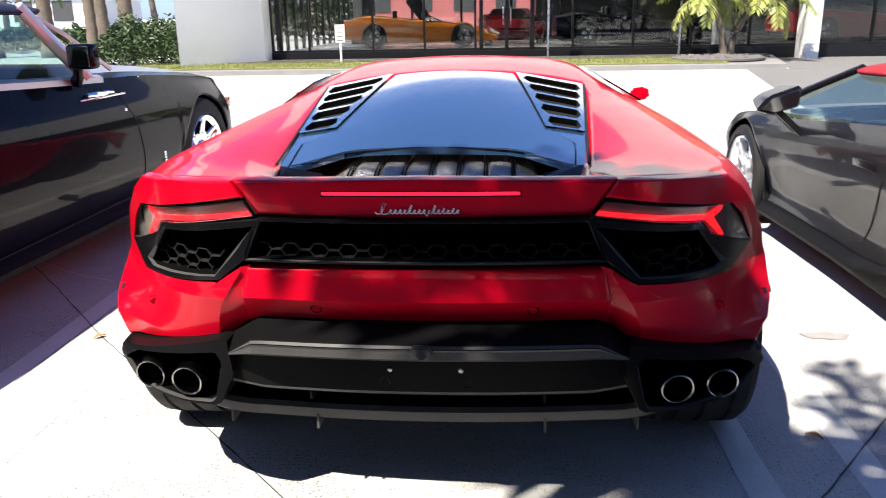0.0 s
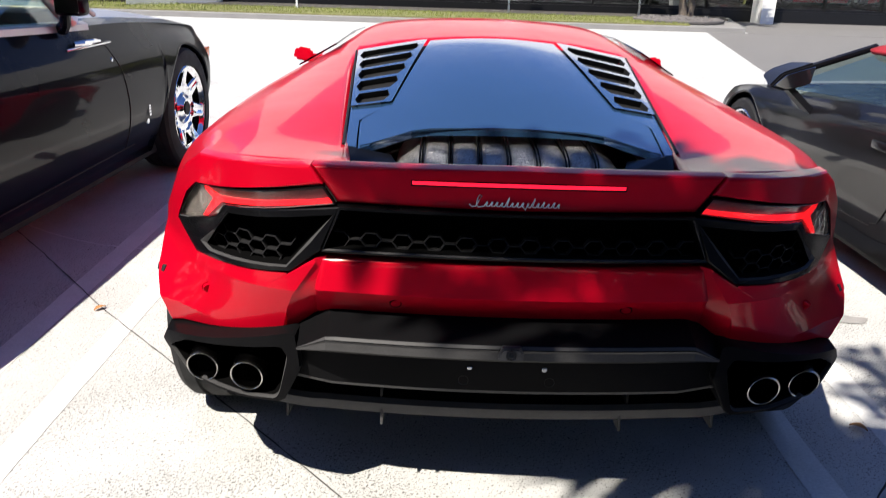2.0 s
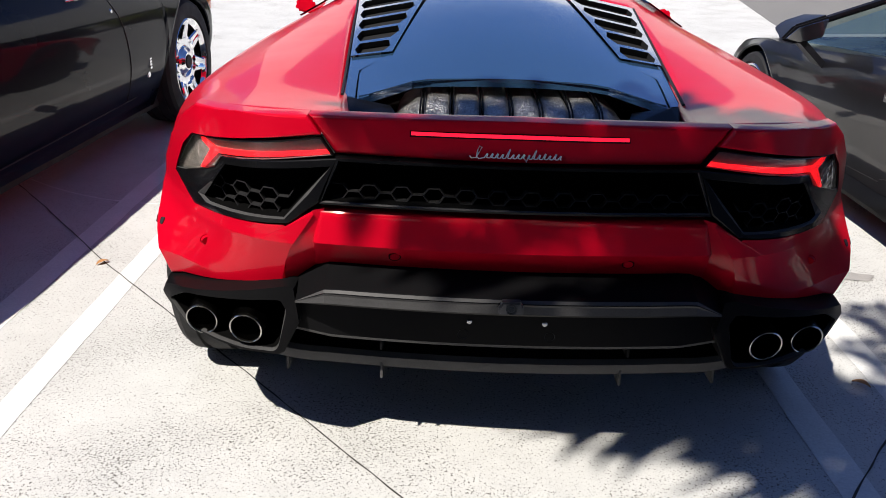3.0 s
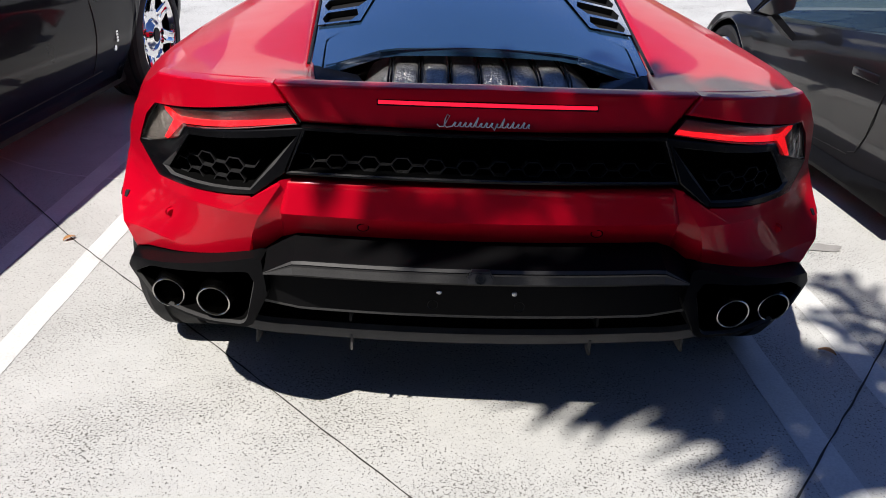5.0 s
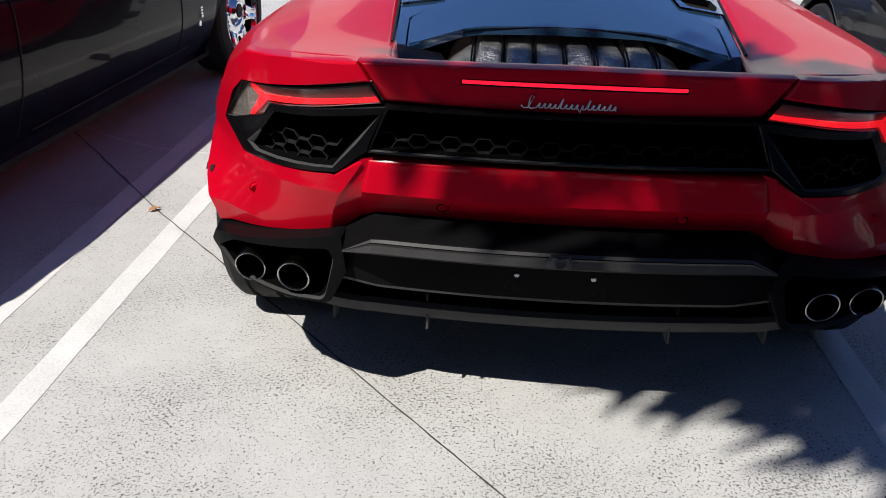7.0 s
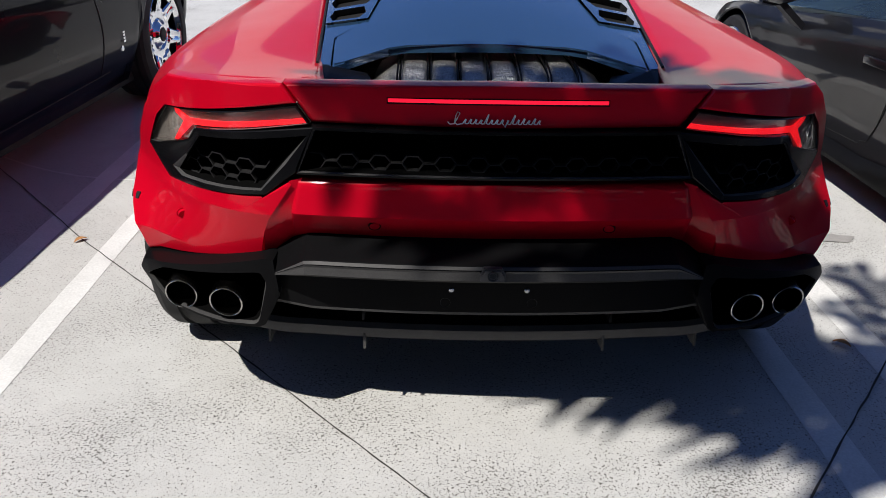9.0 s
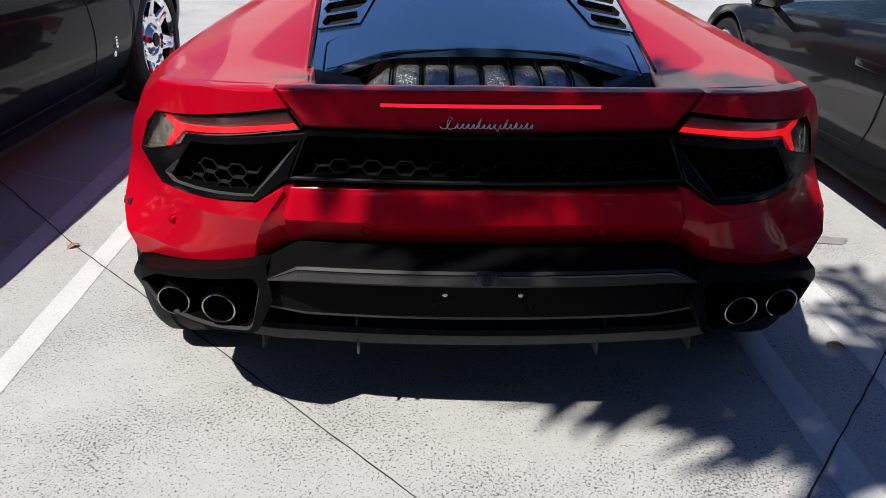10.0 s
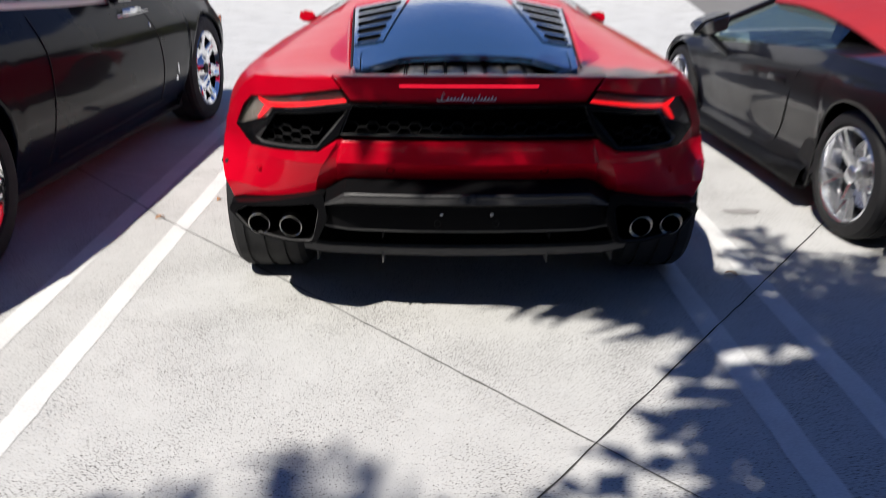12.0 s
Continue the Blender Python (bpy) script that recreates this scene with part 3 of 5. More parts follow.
for fx in (-.300, .300):
    bm = bmesh.new()
    y0 = tail(fx, .39) + .04
    plate(bm, [(fx - .003, y0, .394), (fx - .003, y0, .368), (fx - .003, y0 + .08, .36), (fx - .003, y0 + .08, .39)], (.006, 0, 0))
    part("fin", bm, PLASTIC, lower)
# exhaust surrounds and tips
OUT = [(.500, .548), (.686, .503), (.883, .448), (.898, .412), (.812, .360), (.648, .350), (.538, .352), (.490, .450)]
INN = [(.543, .497), (.680, .479), (.792, .457), (.864, .409), (.803, .368), (.642, .358), (.552, .362), (.526, .478)]


def eased(pts, cut=.16):
    """An outline with each corner cut twice, so that it turns in a curve."""
    out = []
    for i, p in enumerate(pts):
        a, b = pts[i - 1], pts[(i + 1) % len(pts)]
        for u, q in ((cut, a), (cut * .3, a), (cut * .3, b), (cut, b)):
            w = .06 if abs(u - cut * .3) < 1e-9 else 0
            mid = ((a[0] + b[0]) / 2, (a[1] + b[1]) / 2)
            x, z = p[0] + (q[0] - p[0]) * u, p[1] + (q[1] - p[1]) * u
            out.append((x + (mid[0] - x) * w, z + (mid[1] - z) * w))
    return out


TIP = mat("dark_steel_tip", (0.16, 0.155, 0.15), 0.18, 1.0, 0.1, 30, 200)
RIM = mat("bright_tip_rim", (0.48, 0.46, 0.43), 0.22, 1.0, 0.05, 30, 200)
for s in (-1, 1):
    sur = part("exhaust_surround", tail_frame(eased(OUT, .10), eased(INN), s, .012, .16, .10, 0.0, True, (.455, .05, .25), .12), [PLASTIC, RECESS_SHADE, EDGE_SHEEN], car, "black exhaust surround")
    for ex, ez in ((.754, .400), (.628, .412)):
        bm = bmesh.new()
        m = pose(s * ex, tail(ex, ez) - .002, ez, 97, 0, s * 7)
        lathe(bm, [(.0395, -.0), (.041, -.004), (.041, -.012), (.046, -.03), (.046, -.14), (.037, -.14), (.037, -.001)], 36, m)
        tip = part("exhaust_tip", bm, TIP, car, "round dark steel exhaust tip")
        bm = bmesh.new()
        lathe(bm, [(.0368, -.002), (.0375, .003), (.0395, .0042), (.0412, .003), (.0418, -.003), (.041, -.006)], 36, m)
        part("rim", bm, RIM, tip, "polished rim")
        bm = bmesh.new()
        lathe(bm, [(.0001, -.10), (.037, -.10)], 24, m)
        part("baffle", bm, MATT, tip, "sooty inside")
# reversing camera, plate screws and screw holes
bm = bmesh.new()
sec = [(-.027, .530), (-.029, .546), (-.020, .562), (.020, .562), (.029, .546), (.027, .530)]
plate(bm, [(x, -.056, z) for x, z in sec], (0, .03, 0))
bmesh.ops.bevel(bm, geom=[e for e in bm.edges if all(v.co.y < -.05 for v in e.verts)], offset=.004, segments=2, affect="EDGES")
pod = part("reversing_camera", bm, POD, car, "small black camera housing")
bm = bmesh.new()
lathe(bm, [(.0001, .0), (.006, .0), (.008, -.002), (.010, .002), (.012, .002), (.0125, -.004)], 20, pose(0, -.0568, .546, 90))
part("camera_lens", bm, DARKGLASS, pod, "dark lens")
for s in (-1, 1):
    bm = bmesh.new()
    lathe(bm, [(.0001, .006), (.004, .006), (.0062, .004), (.0066, 0), (.0066, -.01)], 14, pose(s * .0889, tail(.089, .465) + .030, .466, 90))
    part("plate_screw", bm, STEEL, car, "bright steel screw")
    bm = bmesh.new()
    lathe(bm, [(.0001, -.0015), (.010, -.0015), (.0125, .001), (.0125, -.004)], 18, pose(s * .103, tail(.1, .43) + .0295, .431, 90))
    part("screw_plug", bm, MATT, car, "matt black plug")

# engine lid: outlines from above, lifted to the lid's height


def deck_plate(outline, thick=0.02, bevel=0.003, up=0.0, side=1, step=0.05):
    bm = bmesh.new()
    plate(bm, [(side * x, y, 0) for x, y in outline], (0, 0, -thick))
    if bevel:
        bmesh.ops.bevel(bm, geom=[e for e in bm.edges if all(abs(v.co.z) < 1e-6 for v in e.verts)], offset=bevel, segments=2, affect="EDGES")
    slice_up(bm, 0, -0.5, 0.51, step)
    slice_up(bm, 1, 0.25, 1.45, 0.1)
    for v in bm.verts:
        v.co.z += deck(v.co.x, v.co.y) + up
    return bm


lid = part("engine_lid", deck_plate([(x, y) for x, y in both([(0, 1.415), (.234, 1.415), (.312, .652), (.397, .512), (.379, .286), (.352, .310), (.252, .408), (.205, .424), (0, .424)])], .022, .005), LID_SKY_SHEEN, car, "satin black engine lid with blue sky sheen in its colour", 25)


def louvre(side):
    """A black panel with five slanted openings between the lid and the body."""
    bm = bmesh.new()
    inner = lambda y: .236 + (1.415 - y) * .1028
    outer = lambda y: .414 + .0806 * (y - .3) - .004
    slots = []
    for k in range(5):
        y = 1.303 - k * .150
        slots.append((y - .064, y + .058))
    verts = {}

    def v(x, y, dz):
        key = (round(x, 4), round(y, 4), dz)
        if key not in verts:
            verts[key] = bm.verts.new((side * x, y, deck(x, y) + dz + .006))
        return verts[key]

    edges = [1.412]
    for a, b in slots:
        edges += [b, a]
    edges += [.655]
    gap = [False, True] * 5 + [False]
    for (ya, yb), hole in zip(zip(edges, edges[1:]), gap):
        for j in range(1):
            xs_a = (inner(ya) + .004, inner(ya) + .036, outer(ya) - .022, outer(ya))
            xs_b = (inner(yb) + .004, inner(yb) + .036, outer(yb) - .022, outer(yb))
            for i in range(3):
                if hole and i == 1:
                    # the opening: a sunk, slanted floor and its walls, with pointed ends
                    ym = (ya + yb) / 2
                    a0, a1 = v(xs_a[1], ya, 0), v(xs_a[2], ya, 0)
                    b0, b1 = v(xs_b[1], yb, 0), v(xs_b[2], yb, 0)
                    m0, m1 = v((xs_a[1] + xs_b[1]) / 2 - .016, ym, 0), v((xs_a[2] + xs_b[2]) / 2 + .012, ym, 0)
                    top = [a0, a1, m1, b1, b0, m0]
                    low = [bm.verts.new((w.co.x * .995, w.co.y + .045, w.co.z - .06)) for w in top]
                    for p in range(6):
                        bm.faces.new((top[p], top[(p + 1) % 6], low[(p + 1) % 6], low[p])).material_index = 1
                    bm.faces.new(low).material_index = 1
                elif hole:
                    if i == 0:
                        ym = (ya + yb) / 2
                        m0 = v((xs_a[1] + xs_b[1]) / 2 - .016, ym, 0)
                        bm.faces.new((v(xs_a[0], ya, 0), v(xs_a[1], ya, 0), m0, v(xs_b[1], yb, 0), v(xs_b[0], yb, 0)))
                    else:
                        ym = (ya + yb) / 2
                        m1 = v((xs_a[2] + xs_b[2]) / 2 + .012, ym, 0)
                        bm.faces.new((v(xs_a[2], ya, 0), v(xs_a[3], ya, 0), v(xs_b[3], yb, 0), v(xs_b[2], yb, 0), m1))
                else:
                    bm.faces.new((v(xs_a[i], ya, 0), v(xs_a[i + 1], ya, 0), v(xs_b[i + 1], yb, 0), v(xs_b[i], yb, 0)))
    return bm


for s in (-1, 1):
    ve = part("louvre_panel", louvre(s), [LID_SKY_SHEEN, MATT], car, "satin black louvred panel with five slots, blue sky sheen in its colour", 20)
    part("lid_frame", deck_plate([(.315, .650), (.405, .650), (.440, .655), (.412, .300), (.383, .288), (.401, .512)], .03, .002, -.001, s), LID_SKY_SHEEN, car)
    bm = bmesh.new()
    pts = [(.413, .298, .932), (.384, .288, .931), (.30, .33, .905), (.27, .22, .898), (.385, .207, .913)]
    plate(bm, [(s * x, y, z) for x, y, z in pts], (0, .01, -.03))
    part("corner_trim", bm, SATIN, car)
bm = bmesh.new()
plate(bm, [(-.385, .205, .910), (.385, .205, .910), (.385, .275, .899), (-.385, .275, .899)], (0, .01, -.02))
part("rear_trim", bm, SATIN, car, "black trim below the lid")
bm = bmesh.new()
box(bm, -.40, .40, .22, 1.3, .70, .84)
part("engine_bay", bm, MATT, car, "dark engine bay")

part("lid_seal", deck_plate(both([(0, 1.405), (.505, 1.405), (.445, .67), (0, .67)]), .008, 0, -.016), MATT, car, "matt black seal under the lid")
# ribbed intake cover under the lid, eight bright crinkled segments
FOIL = mat("crinkled_metal", (0.40, 0.39, 0.38), 0.36, 0.9, 0.5, 35, 160, bump=0.9, bump_scale=130)
for k in range(8):
    x0 = -.292 + k * .0735
    bm = bmesh.new()
    prof = [(.278, .852), (.288, .885), (.313, .904), (.363, .914), (.463, .917), (.60, .913)]
    rings = []
    for y, z in prof:
        ring = []
        for i in range(7):
            u = i / 6
            edge = (0 if k else .05 * (1 - u)) + (0 if k < 7 else .05 * u)
            ring.append((x0 + .0695 * u, y, z - .012 * abs(2 * u - 1) ** 8 - edge * .8))
        rings.append(ring)
    ring_loft(bm, rings, False, False)
    part("intake_rib", bm, FOIL, car, "bright crinkled metal intake rib", 60)

for k in range(1, 8):
    for d in (-.004, .004):
        bm = bmesh.new()
        xk = -.2945 + k * .0735 + d
        tube(bm, [(xk, .276, .853), (xk, .286, .887), (xk, .313, .907), (xk, .363, .917), (xk, .463, .920), (xk, .60, .916)], .0026, 6)
        part("intake_seam", bm, SATIN, car)
for s in (-1, 1):
    bm = bmesh.new()
    tube(bm, [(s * (.414 + .0806 * (y - .3) + .002), y, .9365 + .0931 * (y - .3)) for y in (.298, .45, .6, .8, 1.0, 1.2, 1.415)], .004, 6)
    part("lid_seam", bm, MATT, car)

# wheels


def dish_rim(bm, q, rim_r, h, spokes):
    """A broad polished face with ridged spokes and trapezoid windows near its edge."""
    rings = [(.32, .46, .13), (.38, .60, .13), (.52, .60, .13), (.56, .62, .12), (.60, .63, .13), (.86, .78, .29), (.89, .82, .27), (.93, .90, .26), (.97, .96, .26)]
    per = 10
    sets = []
    for back in (0, .04):
        layer = []
        for f, z, w in rings:
            ring = []
            for k in range(spokes):
                c, half = k * 2 * math.pi / spokes, math.pi / spokes
                g = 2 * half - 2 * w
                for j in range(per):
                    a = c + (-w, -w / 2, 0, w / 2, w, w + g * .12, w + g * .30, w + g * .5, w + g * .70, w + g * .88)[j]
                    up = (0, 0, 0, 0, 0, .010, .011, .004, .011, .010)[j] if .55 < f < .9 else 0
                    ring.append(bm.verts.new(q @ Vector((math.cos(a) * f * rim_r, math.sin(a) * f * rim_r, h * z + up - back))))
            layer.append(ring)
        sets.append(layer)
    outer, inner = sets
    n = spokes * per
    gone = lambda i, k: i == 4 and k % per < 4
    for i in range(len(rings) - 1):
        for k in range(n):
            j = (k + 1) % n
            if gone(i, k):
                bm.faces.new((outer[i][k], outer[i][j], inner[i][j], inner[i][k]))
                bm.faces.new((outer[i + 1][k], outer[i + 1][j], inner[i + 1][j], inner[i + 1][k]))
                continue
            bm.faces.new((outer[i][k], outer[i][j], outer[i + 1][j], outer[i + 1][k]))
            if i == 4 and k % per in (4, 9):
                e = k if k % per == 4 else j
                bm.faces.new((outer[i][e], outer[i + 1][e], inner[i + 1][e], inner[i][e]))


def wheel(parent, m, radius, width, rim_r, spokes, rim_mat, tyre_label, rim_label, style="y"):
    """Tyre with tread grooves, rim with spokes, hub cap; the outer face looks along +x of m."""
    q = m @ pose(0, 0, 0, 0, 90, 0)
    bm = bmesh.new()
    h = width / 2
    prof = [(rim_r, -h * .86), (rim_r + .012, -h), (radius - .05, -h), (radius - .02, -h * .94), (radius - .004, -h * .80)]
    for g in (-.5, 0, .5):
        prof += [(radius, h * (g - .06)), (radius - .009, h * (g - .05)), (radius - .009, h * (g + .05)), (radius, h * (g + .06))]
    prof += [(radius - .004, h * .80), (radius - .02, h * .94), (radius - .05, h), (rim_r + .012, h), (rim_r, h * .86)]
    lathe(bm, prof, 56, q)
    w = part("wheel", bm, RUBBER, parent, tyre_label)
    bm = bmesh.new()
    lathe(bm, [(rim_r + .002, -h * .8), (rim_r + .004, h * .90), (rim_r - .006, h * .96), (rim_r - .016, h * .92), (rim_r - .026, h * .70), (rim_r - .03, -h * .8)], 56, q)
    part("rim", bm, rim_mat, w, rim_label)
    bm = bmesh.new()
    if style == "b":
        dish_rim(bm, q, rim_r, h, spokes)
    else:
        for k in range(spokes):
            a = k * 2 * math.pi / spokes
            if style == "y":
                legs = [(0, 0, .022, .016, .04, .55), (-.20, 0, .014, .011, .45, 1.0), (.20, 0, .014, .011, .45, 1.0)]
            else:
                legs = [(0, 0, .066, .046, .25, .62), (0, 0, .047, .080, .60, 1.0)]
            for spread, _, w0, w1, r0, r1 in legs:
                p0 = Vector((math.cos(a), math.sin(a), 0)) * rim_r * r0
                p1 = Vector((math.cos(a + spread), math.sin(a + spread), 0)) * (rim_r * r1 - .008)
                t = (p1 - p0).normalized().cross(Vector((0, 0, 1)))
                za, zb = h * .62, h * .86
                ra = [p0 + t * w0 + Vector((0, 0, za - .03)), p0 + t * w0 * .7 + Vector((0, 0, za)), p0 - t * w0 * .7 + Vector((0, 0, za)), p0 - t * w0 + Vector((0, 0, za - .03))]
                rb = [p1 + t * w1 + Vector((0, 0, zb - .04)), p1 + t * w1 * .7 + Vector((0, 0, zb)), p1 - t * w1 * .7 + Vector((0, 0, zb)), p1 - t * w1 + Vector((0, 0, zb - .04))]
                ring_loft(bm, [[q @ v for v in ra], [q @ v for v in rb]])
    part("spokes", bm, rim_mat, w)
    bm = bmesh.new()
    lathe(bm, [(.0001, h * .80), (rim_r * (.16 if style == "y" else .20), h * .78), (rim_r * (.19 if style == "y" else .22), h * .74), (rim_r * (.20 if style == "y" else .30), h * .60), (rim_r * (.205 if style == "y" else .34), h * .70), (rim_r * (.21 if style == "y" else .42), h * .45)], 32, q)
    part("hub_cap", bm, rim_mat, w)
    if style == "b":
        bm = bmesh.new()
        lathe(bm, [(.0001, h * .80 + .004), (rim_r * .15, h * .80 + .004), (rim_r * .16, h * .80 + .002), (rim_r * .16, h * .76)], 28, q)
        part("hub_badge", bm, MATT, w, "black hub badge")
    bm = bmesh.new()
    lathe(bm, [(.0001, h * .1), (rim_r * .72, h * .1), (rim_r * .72, -.01), (.0001, -.01)], 36, q)
    part("brake_disc", bm, STEEL, w, "grey steel disc")
    return w


for s in (-1, 1):
    for y, r, wd, rr in ((.745, .3455, .305, .258), (3.46, .335, .245, .25)):
        wheel(car, pose(s * (.955 - wd / 2), y, r, 0, 0, 0 if s > 0 else 180), r, wd, rr, 5, PLASTIC, "wide black tyre", "black alloy rim")

# door mirrors on stalks
for s in (-1, 1):
    bm = bmesh.new()
    ring_loft(bm, [[(s * x, y + k * .11, z) for x, z in o] for k, o in ((0, [(.89, .815), (1.00, .835), (1.01, .872), (.98, .905), (.90, .895)]), (1, [(.91, .835), (.985, .84), (.99, .862), (.97, .888), (.915, .88)])) for y in (2.78,)])
    bmesh.ops.bevel(bm, geom=bm.edges[:], offset=.012, segments=2, affect="EDGES")
    mir = part("door_mirror", bm, RED, car, "red door mirror")
    bm = bmesh.new()
    tube(bm, [(s * .84, 2.84, .84), (s * .93, 2.83, .852)], .016, 8)
    part("stalk", bm, RED, mir)
# side windows
for s in (-1, 1):
    bm = bmesh.new()
    pts = [(.60, 1.62, 1.035), (.575, 2.05, 1.050), (.565, 2.45, 1.035), (.73, 2.45, .930), (.775, 2.3, .920), (.775, 1.75, .932)]
    plate(bm, [(s * (x + .006), y, z + .006) for x, y, z in pts], (s * .006, 0, .004))
    part("side_window", bm, DARKGLASS, car, "dark side window")


# ---- neighbouring cars ----
def lerp(keys, y):
    """A smooth curve through (place, value) keys."""
    if y <= keys[0][0]:
        return keys[0][1]
    n = len(keys)
    slope = lambda i: 0 if i in (0, n - 1) else (keys[i + 1][1] - keys[i - 1][1]) / (keys[i + 1][0] - keys[i - 1][0])
    for i, ((a, u), (b, v)) in enumerate(zip(keys, keys[1:])):
        if y <= b:
            d = b - a
            k = (y - a) / d
            p, q = slope(i) * d, slope(i + 1) * d
            lim = 3 * abs(v - u)
            p, q = max(-lim, min(lim, p)), max(-lim, min(lim, q))
            return u * (1 + 2 * k) * (1 - k) ** 2 + v * k * k * (3 - 2 * k) + p * k * (1 - k) ** 2 - q * k * k * (1 - k)
    return keys[-1][1]


def shell(parent, paint, y0, y1, half, sill, top, crown, inset, wheels, well, label, step=0.05, rows=12, flare=0.012, bonnet=None):
    """A car's lower body: both sides with wheel arches, bonnet and boot, all from curves along its length."""
    bm = bmesh.new()
    n = int((y1 - y0) / step)
    grid = []
    for i in range(n + 1):
        y = y0 + (y1 - y0) * i / n
        zb, near = lerp(sill, y), 0.0
        for yw, zw in wheels:
            d = well * well - (y - yw) ** 2
            if d > 0:
                zb = max(zb, zw + math.sqrt(d))
            r = math.hypot(y - yw, 0)
            near = max(near, max(0, 1 - r / (well * 1.35)))
        zt, zc, h = lerp(top, y), lerp(crown, y), lerp(half, y)
        line = []
        for k in range(rows + 1):
            u = k / rows
            z = zb + (zt - zb) * u
            x = h - lerp(inset, z / max(zt, 0.01)) + flare * near * (1 - u)
            line.append((x, z))
        xt = line[-1][0]
        for k in range(1, 7):
            u = k / 6
            line.append((xt * (1 - u), zt + (zc - zt) * (1 - (1 - u) ** 2.2)))
        full = [(x, y, z) for x, z in line] + [(-x, y, z) for x, z in reversed(line[:-1])]
        grid.append([bm.verts.new(p) for p in full])
    for a, b in zip(grid, grid[1:]):
        for i in range(len(a) - 1):
            f = bm.faces.new((a[i], a[i + 1], b[i + 1], b[i]))
            if bonnet and rows < i < len(a) - rows - 2 and a[i].co.y > bonnet[0] and b[i].co.y < bonnet[1]:
                f.material_index = 1
    for r in (grid[0], grid[-1]):
        bm.faces.new(r)
    ob = part("body", bm, [paint, bonnet[2]] if bonnet else paint, parent, label, 40)
    s = ob.modifiers.new("thick", "SOLIDIFY")
    s.thickness, s.offset = 0.02, -1
    return ob


def gap_line(parent, pts, label="", w=0.003, material=None):
    """A shut line or trim that follows points on the bodywork."""
    bm = bmesh.new()
    tube(bm, pts, w, 6)
    return part("shut_line", bm, material or MATT, parent, label)


# long dark drop-head car
HALF = [(-1.4, .64), (-1.1, .82), (-.7, .935), (-.2, .99), (.4, .995), (1.6, .995), (3.05, .985), (3.62, .94), (3.88, .84)]
SILL = [(-1.4, .45), (-.9, .26), (.5, .21), (2.8, .21), (3.5, .24), (3.85, .40)]
TOP = [(-1.4, .80), (-.8, 1.08), (-.1, 1.122), (.15, 1.107), (.4, 1.089), (.75, 1.066), (1.16, 1.041), (1.57, 1.022), (2.0, 1.005), (2.5, .985), (3.2, .925), (3.62, .87), (3.88, .74)]
CROWN = [(-1.4, .84), (-.8, 1.12), (.4, 1.13), (1.9, 1.04), (2.1, 1.07), (3.0, 1.02), (3.6, .96), (3.88, .80)]
INSET = [(0, .20), (.22, .122), (.40, .046), (.54, .011), (.64, .001), (.74, .0), (.80, .010), (.84, .026), (.875, .042), (.91, .062), (1.0, .105)]


